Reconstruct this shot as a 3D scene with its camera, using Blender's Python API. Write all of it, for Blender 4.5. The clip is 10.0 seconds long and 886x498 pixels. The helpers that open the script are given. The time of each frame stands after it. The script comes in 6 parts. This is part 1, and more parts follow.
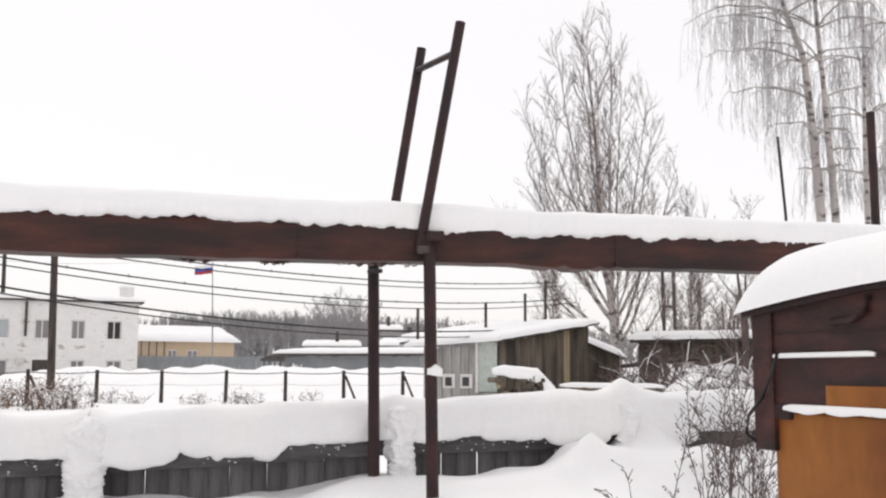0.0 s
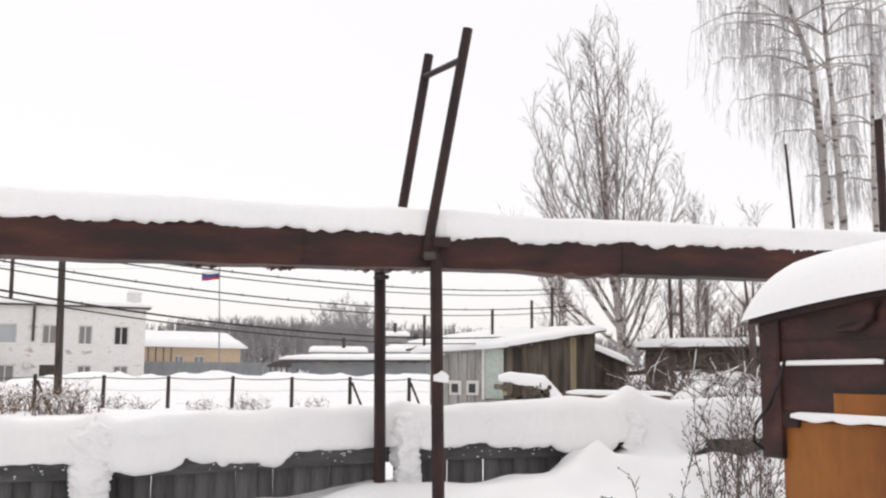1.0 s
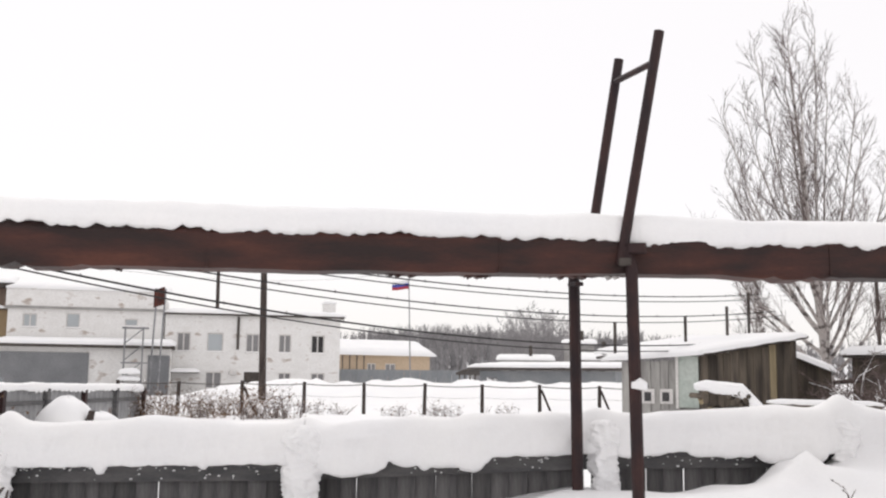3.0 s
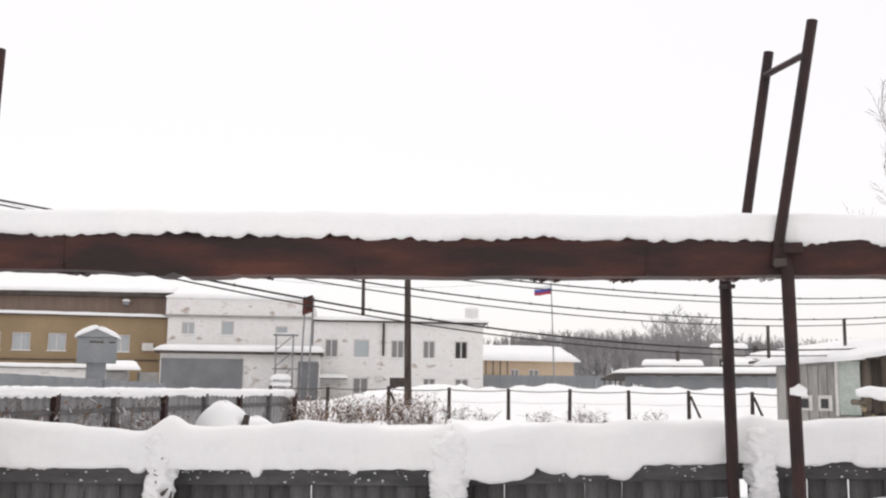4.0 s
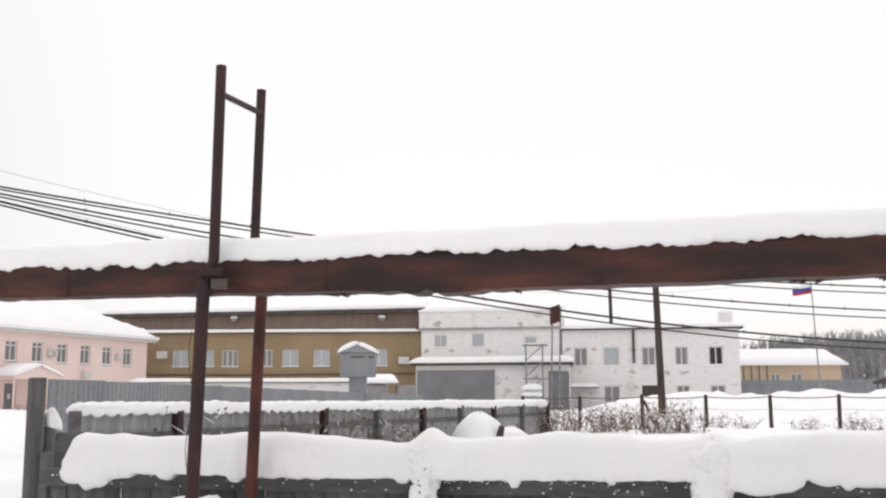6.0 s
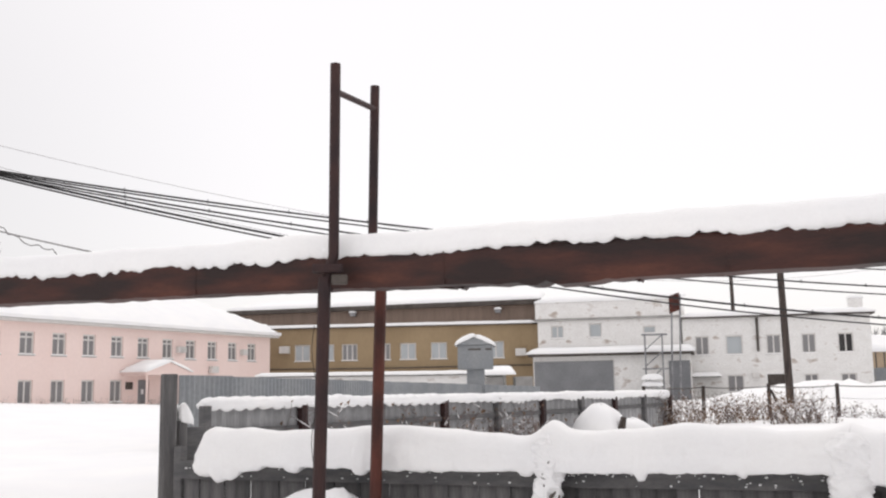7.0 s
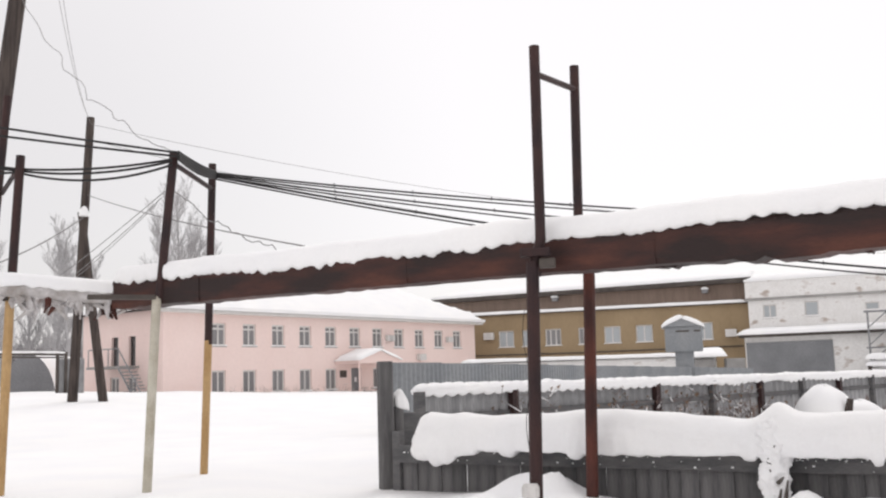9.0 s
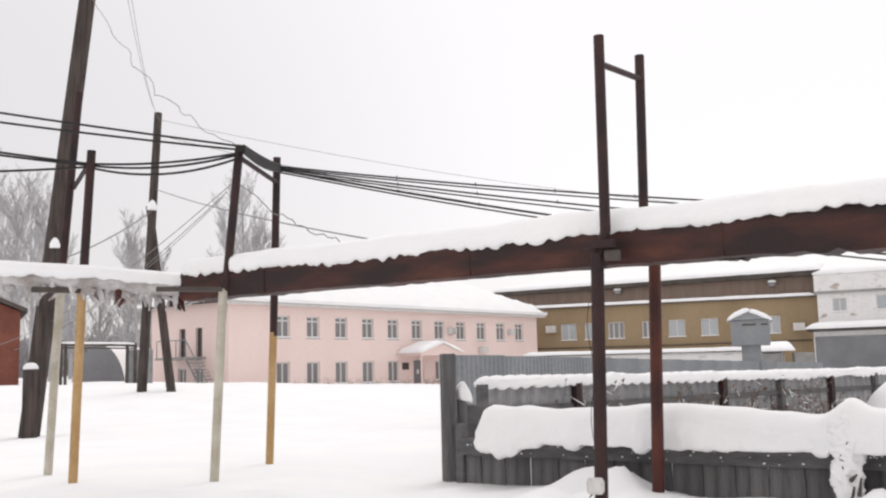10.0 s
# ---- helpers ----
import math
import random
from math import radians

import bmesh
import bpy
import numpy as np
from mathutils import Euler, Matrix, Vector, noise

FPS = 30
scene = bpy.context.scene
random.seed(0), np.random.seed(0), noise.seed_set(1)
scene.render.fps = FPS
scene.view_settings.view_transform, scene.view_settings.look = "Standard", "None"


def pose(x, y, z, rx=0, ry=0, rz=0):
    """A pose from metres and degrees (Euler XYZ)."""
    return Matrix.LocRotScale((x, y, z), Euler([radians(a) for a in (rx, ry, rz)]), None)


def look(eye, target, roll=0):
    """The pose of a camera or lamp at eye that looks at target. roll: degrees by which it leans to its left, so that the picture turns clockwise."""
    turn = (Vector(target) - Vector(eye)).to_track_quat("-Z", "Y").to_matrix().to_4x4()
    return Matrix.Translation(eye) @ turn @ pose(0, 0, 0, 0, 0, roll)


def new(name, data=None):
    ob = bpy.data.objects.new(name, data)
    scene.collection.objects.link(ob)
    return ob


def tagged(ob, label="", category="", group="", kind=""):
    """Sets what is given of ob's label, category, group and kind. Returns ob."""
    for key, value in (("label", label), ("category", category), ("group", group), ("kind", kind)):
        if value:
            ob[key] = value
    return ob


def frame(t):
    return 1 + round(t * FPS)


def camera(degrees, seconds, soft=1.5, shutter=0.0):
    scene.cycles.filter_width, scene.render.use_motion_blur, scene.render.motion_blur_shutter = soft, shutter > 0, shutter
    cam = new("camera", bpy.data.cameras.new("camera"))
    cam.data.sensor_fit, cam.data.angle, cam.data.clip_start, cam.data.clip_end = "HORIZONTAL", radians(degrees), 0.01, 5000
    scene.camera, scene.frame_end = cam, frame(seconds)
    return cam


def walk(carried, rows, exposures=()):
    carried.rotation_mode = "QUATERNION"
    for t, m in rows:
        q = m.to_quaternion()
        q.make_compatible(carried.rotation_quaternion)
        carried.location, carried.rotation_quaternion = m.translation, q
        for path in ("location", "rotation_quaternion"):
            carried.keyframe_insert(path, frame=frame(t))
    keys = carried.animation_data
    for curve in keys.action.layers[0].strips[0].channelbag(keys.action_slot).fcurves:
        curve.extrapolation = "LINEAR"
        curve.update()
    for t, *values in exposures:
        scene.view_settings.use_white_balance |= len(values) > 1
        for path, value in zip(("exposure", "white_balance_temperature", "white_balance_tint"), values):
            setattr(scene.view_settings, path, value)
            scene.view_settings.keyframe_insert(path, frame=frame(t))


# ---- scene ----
cam = camera(48.2, 10.0, soft=2.2)
# seconds, x, y, z, yaw, pitch, roll
ROWS = (
    (0, 0.134, 0.026, 1.402, 0.19, 6.95, -0.19), (0.5, 0.138, 0.030, 1.395, 0.00, 7.13, -0.47),
    (1, 0.136, 0.032, 1.400, 0.56, 7.33, -0.42), (1.5, 0.117, -0.003, 1.394, 2.81, 7.52, -0.39),
    (2, 0.100, -0.037, 1.386, 5.41, 7.52, -0.55), (3.5, 0.043, -0.030, 1.388, 15.02, 7.83, -0.74),
    (4, 0.029, 0.004, 1.389, 19.46, 7.91, -0.75), (4.5, 0.021, -0.007, 1.396, 23.69, 7.98, -0.48),
    (5, 0.025, -0.019, 1.392, 27.47, 8.32, 0.04), (6.5, -0.001, -0.003, 1.414, 36.99, 8.12, 0.40),
    (7, -0.049, 0.017, 1.416, 40.48, 7.94, 0.82), (7.5, -0.069, 0.011, 1.417, 43.55, 7.87, 1.04),
    (8, -0.086, 0.002, 1.412, 46.76, 7.70, 1.47), (8.5, -0.110, 0.002, 1.406, 49.49, 7.54, 1.63),
    (9, -0.141, 0.008, 1.409, 52.16, 7.35, 1.69), (9.5, -0.157, 0.007, 1.410, 54.59, 7.21, 1.52),
    (10, -0.172, 0.011, 1.409, 55.70, 7.02, 1.33))
walk(cam, [(t, pose(x, y, z, 90 + p, r, w)) for t, x, y, z, w, p, r in ROWS])
scene.view_settings.exposure = 0.0

# ---- light: an overcast winter sky ----
world = bpy.data.worlds.new("overcast_sky")
scene.world = world
world.use_nodes = True
wn, wl = world.node_tree.nodes, world.node_tree.links
wn.clear()
sky = wn.new("ShaderNodeTexSky")
sky.sky_type, sky.sun_disc = "NISHITA", False
sky.sun_elevation, sky.sun_rotation = radians(52), radians(-31)
dim = wn.new("ShaderNodeVectorMath")
dim.operation = "SCALE"
dim.inputs["Scale"].default_value = 0.10
cover = wn.new("ShaderNodeMixRGB")
cover.inputs[0].default_value = 0.88
cover.inputs[2].default_value = (1.03, 0.99, 0.985, 1)
# the cloud layer thins overhead: a little greyer low down and towards the far left
where = wn.new("ShaderNodeTexCoord")
axes = wn.new("ShaderNodeSeparateXYZ")
wl.new(where.outputs["Generated"], axes.inputs[0])


def tone(source, a, b, c, d):
    r = wn.new("ShaderNodeMapRange")
    r.interpolation_type = "SMOOTHSTEP"
    for i, v in enumerate((a, b, c, d)):
        r.inputs[i + 1].default_value = v
    wl.new(axes.outputs[source], r.inputs[0])
    return r.outputs[0]


low, far_left = tone("Z", 0.0, 0.16, 0.93, 1.0), tone("X", -1.0, -0.72, 0.80, 1.0)
both = wn.new("ShaderNodeMath")
both.operation = "MULTIPLY"
wl.new(low, both.inputs[0])
wl.new(far_left, both.inputs[1])
grey = wn.new("ShaderNodeMixRGB")
grey.blend_type = "MULTIPLY"
grey.inputs[0].default_value = 1.0
wl.new(cover.outputs[0], grey.inputs[1])
wl.new(both.outputs[0], grey.inputs[2])
back = wn.new("ShaderNodeBackground")
back.inputs["Strength"].default_value = 1.05
wout = wn.new("ShaderNodeOutputWorld")
wl.new(sky.outputs[0], dim.inputs[0])
wl.new(dim.outputs[0], cover.inputs[1])
wl.new(grey.outputs[0], back.inputs[0])
wl.new(back.outputs[0], wout.inputs[0])
sun = new("sun", bpy.data.lights.new("sun", "SUN"))
sun.data.energy, sun.data.angle, sun.data.color = 0.75, radians(25), (1, 0.97, 0.93)
sun.matrix_world = look((-6, 10, 15), (0, 0, 0))


# ---- materials ----
def mat(name, a, b=None, rough=0.8, scale=3.0, fine=40.0, bump=0.3, metal=0.0, stretch=(1, 1, 1), vary=0.0, spec=0.3, third=None, cut=(0.35, 0.65), grain=(0.85, 1.12)):
    """Two tones mixed by coarse and fine noise, with a fine relief."""
    m = bpy.data.materials.new(name)
    m.use_nodes = True
    n, l = m.node_tree.nodes, m.node_tree.links
    bs = n["Principled BSDF"]
    co = n.new("ShaderNodeTexCoord")
    mp = n.new("ShaderNodeMapping")
    mp.inputs["Scale"].default_value = stretch
    l.new(co.outputs["Object"], mp.inputs[0])
    big, small = n.new("ShaderNodeTexNoise"), n.new("ShaderNodeTexNoise")
    big.inputs["Scale"].default_value, small.inputs["Scale"].default_value = scale, fine
    big.inputs["Detail"].default_value = small.inputs["Detail"].default_value = 5
    l.new(mp.outputs[0], big.inputs[0])
    l.new(mp.outputs[0], small.inputs[0])
    ramp = n.new("ShaderNodeValToRGB")
    ramp.color_ramp.elements[0].position, ramp.color_ramp.elements[1].position = cut
    ramp.color_ramp.elements[0].color = (*a, 1)
    ramp.color_ramp.elements[1].color = (*(b or a), 1)
    if third:
        e = ramp.color_ramp.elements.new(min(cut[1] + 0.12, 0.98))
        e.color = (*third, 1)
    l.new(big.outputs[0], ramp.inputs[0])
    mul = n.new("ShaderNodeMixRGB")
    mul.blend_type = "MULTIPLY"
    mul.inputs[0].default_value = 1
    tone = n.new("ShaderNodeMapRange")
    tone.inputs[1].default_value, tone.inputs[2].default_value = 0.25, 0.75
    tone.inputs[3].default_value, tone.inputs[4].default_value = grain
    l.new(small.outputs[0], tone.inputs[0])
    l.new(ramp.outputs[0], mul.inputs[1])
    l.new(tone.outputs[0], mul.inputs[2])
    last = mul.outputs[0]
    if vary:
        info = n.new("ShaderNodeObjectInfo")
        rng = n.new("ShaderNodeMapRange")
        rng.inputs[3].default_value, rng.inputs[4].default_value = 1 - vary, 1 + vary
        l.new(info.outputs["Random"], rng.inputs[0])
        m2 = n.new("ShaderNodeMixRGB")
        m2.blend_type = "MULTIPLY"
        m2.inputs[0].default_value = 1
        l.new(last, m2.inputs[1])
        l.new(rng.outputs[0], m2.inputs[2])
        last = m2.outputs[0]
    l.new(last, bs.inputs["Base Color"])
    bs.inputs["Roughness"].default_value, bs.inputs["Metallic"].default_value = rough, metal
    bs.inputs["Specular IOR Level"].default_value = spec
    if bump:
        bp = n.new("ShaderNodeBump")
        bp.inputs["Strength"].default_value, bp.inputs["Distance"].default_value = bump, 0.02
        l.new(small.outputs[0], bp.inputs["Height"])
        l.new(bp.outputs[0], bs.inputs["Normal"])
    return m


SNOW = mat("snow", (0.88, 0.88, 0.89), (0.92, 0.915, 0.91), rough=0.95, scale=0.9, fine=45, bump=0.05, spec=0.1, grain=(0.98, 1.02))
SNOW_FAR = mat("snow_far", (0.82, 0.825, 0.84), (0.88, 0.88, 0.88), rough=0.9, scale=0.4, fine=3, bump=0.3, spec=0.1)
RUST = mat("rusty_sheet", (0.026, 0.015, 0.014), (0.060, 0.023, 0.018), rough=0.6, scale=1.7, fine=30, bump=0.35, spec=0.3, stretch=(0.75, 0.75, 3.2), third=(0.095, 0.034, 0.023), cut=(0.38, 0.56))
RUST_POLE = mat("rusty_pole", (0.022, 0.013, 0.015), (0.048, 0.022, 0.020), rough=0.6, scale=5, fine=60, bump=0.4, stretch=(1, 1, 0.5))
RUST_RED = mat("red_rust_pole", (0.045, 0.017, 0.014), (0.105, 0.030, 0.020), rough=0.6, scale=4, fine=60, bump=0.4, stretch=(1, 1, 0.5))
OCHRE_PAINT = mat("ochre_pole_paint", (0.40, 0.24, 0.10), (0.50, 0.33, 0.16), rough=0.6, scale=4, fine=50, bump=0.2, stretch=(1, 1, 0.4))
CREAM_PAINT = mat("cream_pole_paint", (0.42, 0.38, 0.30), (0.55, 0.52, 0.44), rough=0.6, scale=4, fine=50, bump=0.2)
GREYWOOD = mat("grey_painted_plank", (0.105, 0.102, 0.104), (0.19, 0.184, 0.182), rough=0.85, scale=3, fine=25, bump=0.5, stretch=(4, 4, 0.5), vary=0.22)
RAILWOOD = mat("dark_rail_wood", (0.10, 0.10, 0.103), (0.16, 0.155, 0.155), rough=0.85, scale=3, fine=25, bump=0.5, stretch=(1, 1, 4))
POLEWOOD = mat("weathered_pole_wood", (0.045, 0.036, 0.034), (0.10, 0.08, 0.07), rough=0.9, scale=3, fine=30, bump=0.6, stretch=(5, 5, 0.4))
SHEDWOOD = mat("old_grey_board", (0.26, 0.25, 0.24), (0.42, 0.41, 0.39), rough=0.9, scale=2, fine=14, bump=0.5, stretch=(3, 3, 0.4), vary=0.2)
DARKWOOD = mat("dark_old_board", (0.060, 0.050, 0.042), (0.155, 0.128, 0.10), rough=0.9, scale=2, fine=14, bump=0.5, stretch=(3, 3, 0.4), vary=0.35)
PALEWOOD = mat("pale_board", (0.25, 0.20, 0.12), (0.34, 0.28, 0.18), rough=0.9, scale=2, fine=14, bump=0.4, stretch=(3, 3, 0.4))
GREENISH = mat("faded_green_panel", (0.42, 0.47, 0.43), (0.52, 0.56, 0.52), rough=0.8, scale=1.5, fine=14, bump=0.3)
PINK = mat("pink_render", (0.82, 0.655, 0.61), (0.85, 0.695, 0.65), rough=0.9, scale=0.35, fine=5, bump=0.03, grain=(0.97, 1.03))
OCHRE = mat("ochre_render", (0.30, 0.222, 0.135), (0.35, 0.262, 0.162), rough=0.9, scale=0.4, fine=5, bump=0.05, grain=(0.93, 1.06), stretch=(1, 1, 0.5))
BROWNCLAD = mat("brown_cladding", (0.23, 0.17, 0.135), (0.28, 0.21, 0.17), rough=0.7, scale=0.5, fine=6, bump=0.15, stretch=(4, 1, 0.3))
WHITEBRICK = mat("white_painted_brick", (0.74, 0.725, 0.705), (0.80, 0.79, 0.775), rough=0.9, scale=1.1, fine=7, bump=0.4, stretch=(1, 1, 1.7), third=(0.45, 0.385, 0.34), cut=(0.30, 0.585), grain=(0.9, 1.08))
BEIGE = mat("beige_wall", (0.50, 0.39, 0.28), (0.56, 0.44, 0.32), rough=0.9, scale=0.4, fine=5, bump=0.2)
GREYMETAL = mat("grey_sheet_metal", (0.22, 0.235, 0.25), (0.28, 0.29, 0.30), rough=0.55, scale=0.8, fine=10, bump=0.1, vary=0.05)
GREYDOOR = mat("grey_door_paint", (0.19, 0.195, 0.205), (0.23, 0.235, 0.245), rough=0.6, scale=0.8, fine=10, bump=0.1)
OLDSHEET = mat("stained_grey_sheet", (0.22, 0.22, 0.225), (0.34, 0.34, 0.345), rough=0.65, scale=2.0, fine=14, bump=0.2, stretch=(1, 1, 0.5), vary=0.12, third=(0.12, 0.07, 0.05), cut=(0.3, 0.62))
FRAMEWHITE = mat("white_window_frame", (0.62, 0.60, 0.58), (0.70, 0.68, 0.66), rough=0.5, scale=2, fine=20, bump=0.05)
CONCRETE = mat("grey_concrete", (0.28, 0.27, 0.26), (0.38, 0.37, 0.36), rough=0.9, scale=1.5, fine=20, bump=0.3)
STEEL = mat("grey_steel", (0.20, 0.20, 0.21), (0.32, 0.32, 0.33), rough=0.6, scale=3, fine=30, bump=0.1, metal=0.2)
BLACK = mat("black_cable_sheath", (0.018, 0.017, 0.018), (0.028, 0.026, 0.026), rough=0.6, scale=3, fine=40, bump=0.05)
WIRE = mat("thin_grey_wire", (0.16, 0.15, 0.15), (0.22, 0.21, 0.21), rough=0.5, scale=3, fine=40, bump=0.0)
DARKTRIM = mat("dark_roof_trim", (0.06, 0.05, 0.045), (0.10, 0.085, 0.075), rough=0.7, scale=2, fine=20, bump=0.2)
BRICKRED = mat("dark_red_brick", (0.15, 0.055, 0.04), (0.22, 0.085, 0.06), rough=0.9, scale=1.2, fine=8, bump=0.3)
BARK = mat("birch_bark", (0.10, 0.085, 0.08), (0.50, 0.46, 0.44), rough=0.85, scale=3.0, fine=20, bump=0.4, stretch=(1, 1, 2.2), cut=(0.36, 0.48))
TWIG = mat("birch_twig", (0.10, 0.075, 0.07), (0.21, 0.165, 0.155), rough=0.9, scale=1, fine=8, bump=0.0)
FROSTTWIG = mat("frosted_twig", (0.28, 0.26, 0.26), (0.46, 0.445, 0.45), rough=0.9, scale=1, fine=8, bump=0.0)
# Forest greys are lifted towards the sky: distance haze painted into the colour.
FIR = mat("hazed_forest_needles", (0.20, 0.195, 0.20), (0.29, 0.285, 0.29), rough=0.95, scale=0.08, fine=0.6, bump=0.0)
FARTWIG = mat("hazed_bare_trees", (0.26, 0.25, 0.253), (0.38, 0.365, 0.37), rough=0.95, scale=0.1, fine=0.8, bump=0.0)
# Haze over the far left trees is painted in as this paler grey.
HAZETWIG = mat("hazed_far_twig", (0.42, 0.41, 0.415), (0.56, 0.55, 0.555), rough=0.95, scale=0.1, fine=0.8, bump=0.0)
DRYLEAF = mat("dry_leaf", (0.14, 0.085, 0.055), (0.25, 0.16, 0.10), rough=0.9, scale=4, fine=20, bump=0.0)
KIOSK_BROWN = mat("brown_red_paint", (0.020, 0.012, 0.012), (0.055, 0.022, 0.019), rough=0.5, scale=3.2, fine=24, bump=0.2, stretch=(1, 1, 2.2), third=(0.085, 0.032, 0.026), cut=(0.36, 0.58))
KIOSK_ORANGE = mat("orange_brown_paint", (0.16, 0.046, 0.012), (0.28, 0.100, 0.019), rough=0.5, scale=2.2, fine=22, bump=0.15, third=(0.36, 0.145, 0.03), stretch=(1, 1, 0.45), cut=(0.33, 0.55))
RED = mat("flag_red", (0.36, 0.05, 0.07), (0.42, 0.06, 0.08), rough=0.8, bump=0.0)
BLUE = mat("flag_blue", (0.06, 0.08, 0.35), (0.07, 0.1, 0.4), rough=0.8, bump=0.0)
WHITE = mat("flag_white", (0.75, 0.75, 0.76), (0.8, 0.8, 0.8), rough=0.8, bump=0.0)
FROST = mat("frosted_lagging", (0.34, 0.31, 0.29), (0.62, 0.60, 0.60), rough=0.9, scale=4, fine=30, bump=0.6, third=(0.2, 0.12, 0.08), cut=(0.35, 0.6))


def glass_mat(name, tone):
    m = bpy.data.materials.new(name)
    m.use_nodes = True
    b = m.node_tree.nodes["Principled BSDF"]
    b.inputs["Base Color"].default_value = (*tone, 1)
    b.inputs["Roughness"].default_value = 0.08
    b.inputs["Specular IOR Level"].default_value = 0.6
    return m


GLASS = glass_mat("dark_window_glass", (0.22, 0.215, 0.22))
GLASS_DEEP = glass_mat("deep_window_glass", (0.03, 0.028, 0.03))
GLASS_PALE = glass_mat("curtained_window_glass", (0.42, 0.45, 0.47))


# ---- mesh tools ----
def spot(bearing, dist, z=0.0):
    """A place by its bearing (degrees left of +y) and its distance from the yard's corner where the walk stands."""
    a = radians(bearing)
    return Vector((-math.sin(a) * dist, math.cos(a) * dist, z))


def spot_a(bearing, dist, z=0.0):
    """The same from a step to the right."""
    return spot(bearing, dist, z) + Vector((0.134, 0.026, 0))


def spot_b(bearing, dist, z=0.0):
    """The same from a step to the left."""
    return spot(bearing, dist, z) + Vector((-0.165, 0.01, 0))


class Geo:
    def __init__(self):
        self.v, self.f = [], []

    def box(self, x0, x1, y0, y1, z0, z1, m=None, bevel=0.0):
        if bevel:
            b = bevel
            k = len(self.v)
            ring = lambda i, z: [(x0 + i, y0 + b, z), (x0 + b, y0 + i, z), (x1 - b, y0 + i, z), (x1 - i, y0 + b, z), (x1 - i, y1 - b, z), (x1 - b, y1 - i, z), (x0 + b, y1 - i, z), (x0 + i, y1 - b, z)]
            pts = ring(b * 0.6, z0) + ring(0, z0 + b) + ring(0, z1 - b) + ring(b * 0.6, z1)
            self.v += [m @ Vector(p) if m else Vector(p) for p in pts]
            for r in range(3):
                for i in range(8):
                    j = (i + 1) % 8
                    self.f.append((k + r * 8 + i, k + r * 8 + j, k + r * 8 + 8 + j, k + r * 8 + 8 + i))
            self.f.append(tuple(k + i for i in reversed(range(8))))
            self.f.append(tuple(k + 24 + i for i in range(8)))
            return self
        k = len(self.v)
        pts = [(x, y, z) for z in (z0, z1) for x, y in ((x0, y0), (x1, y0), (x1, y1), (x0, y1))]
        self.v += [m @ Vector(p) if m else Vector(p) for p in pts]
        self.f += [tuple(k + i for i in q) for q in ((3, 2, 1, 0), (4, 5, 6, 7), (0, 1, 5, 4), (1, 2, 6, 5), (2, 3, 7, 6), (3, 0, 4, 7))]
        return self

    def poly(self, pts, y0, y1, m=None):
        """A prism: an outline in x and z, from y0 to y1."""
        k, n = len(self.v), len(pts)
        for y in (y0, y1):
            self.v += [m @ Vector((x, y, z)) if m else Vector((x, y, z)) for x, z in pts]
        self.f.append(tuple(k + i for i in range(n)))
        self.f.append(tuple(k + n + i for i in reversed(range(n))))
        for i in range(n):
            j = (i + 1) % n
            self.f.append((k + j, k + i, k + n + i, k + n + j))
        return self

    def tube(self, pts, radii, n=8, caps=True):
        k = len(self.v)
        pts = [Vector(p) for p in pts]
        if not hasattr(radii, "__len__"):
            radii = [radii] * len(pts)
        for i, p in enumerate(pts):
            t = (pts[min(i + 1, len(pts) - 1)] - pts[max(i - 1, 0)]).normalized()
            a = t.cross(Vector((0, 0, 1)) if abs(t.z) < 0.9 else Vector((1, 0, 0))).normalized()
            b = t.cross(a)
            for j in range(n):
                q = 2 * math.pi * j / n
                self.v.append(p + radii[i] * (math.cos(q) * a + math.sin(q) * b))
        for i in range(len(pts) - 1):
            for j in range(n):
                j2 = (j + 1) % n
                self.f.append((k + i * n + j, k + i * n + j2, k + (i + 1) * n + j2, k + (i + 1) * n + j))
        if caps:
            self.f.append(tuple(k + j for j in reversed(range(n))))
            self.f.append(tuple(k + (len(pts) - 1) * n + j for j in range(n)))
        return self

    def sheet(self, rows, close=False):
        k, n = len(self.v), len(rows[0])
        for r in rows:
            self.v += r
        for i in range(len(rows) - 1):
            for j in range(n if close else n - 1):
                j2 = (j + 1) % n
                self.f.append((k + i * n + j, k + i * n + j2, k + (i + 1) * n + j2, k + (i + 1) * n + j))
        if close:
            self.f.append(tuple(k + j for j in reversed(range(n))))
            self.f.append(tuple(k + (len(rows) - 1) * n + j for j in range(n)))
        return self

    def mesh(self, name, material, smooth=False):
        me = bpy.data.meshes.new(name)
        me.from_pydata([tuple(p) for p in self.v], [], self.f)
        me.materials.append(material)
        if smooth:
            me.shade_smooth()
        me.update()
        return me


def part(name, geo, material, parent=None, label="", smooth=False):
    """Links a Geo, or a mesh that is already made, as one object under a thing or a part."""
    me = geo.mesh(name, material, smooth) if isinstance(geo, Geo) else geo
    ob = new(name, me)
    ob.parent = parent
    if label:
        tagged(ob, label)
    return ob


def thing(name, m, label, category, group="", kind=""):
    ob = new(name)
    ob.empty_display_size = 0.2
    ob.matrix_world = m
    return tagged(ob, label, category, group, kind)


def stand(p, angle=0.0):
    return Matrix.Translation(Vector(p)) @ Matrix.Rotation(radians(angle), 4, "Z")


def along(a, b):
    """A frame with x from a to b, y away from the walk's side, z up, at a."""
    a, b = Vector(a), Vector(b)
    u = Vector((b.x - a.x, b.y - a.y, 0)).normalized()
    return Matrix.Translation(a) @ Matrix(((u.x, -u.y, 0, 0), (u.y, u.x, 0, 0), (0, 0, 1, 0), (0, 0, 0, 1)))


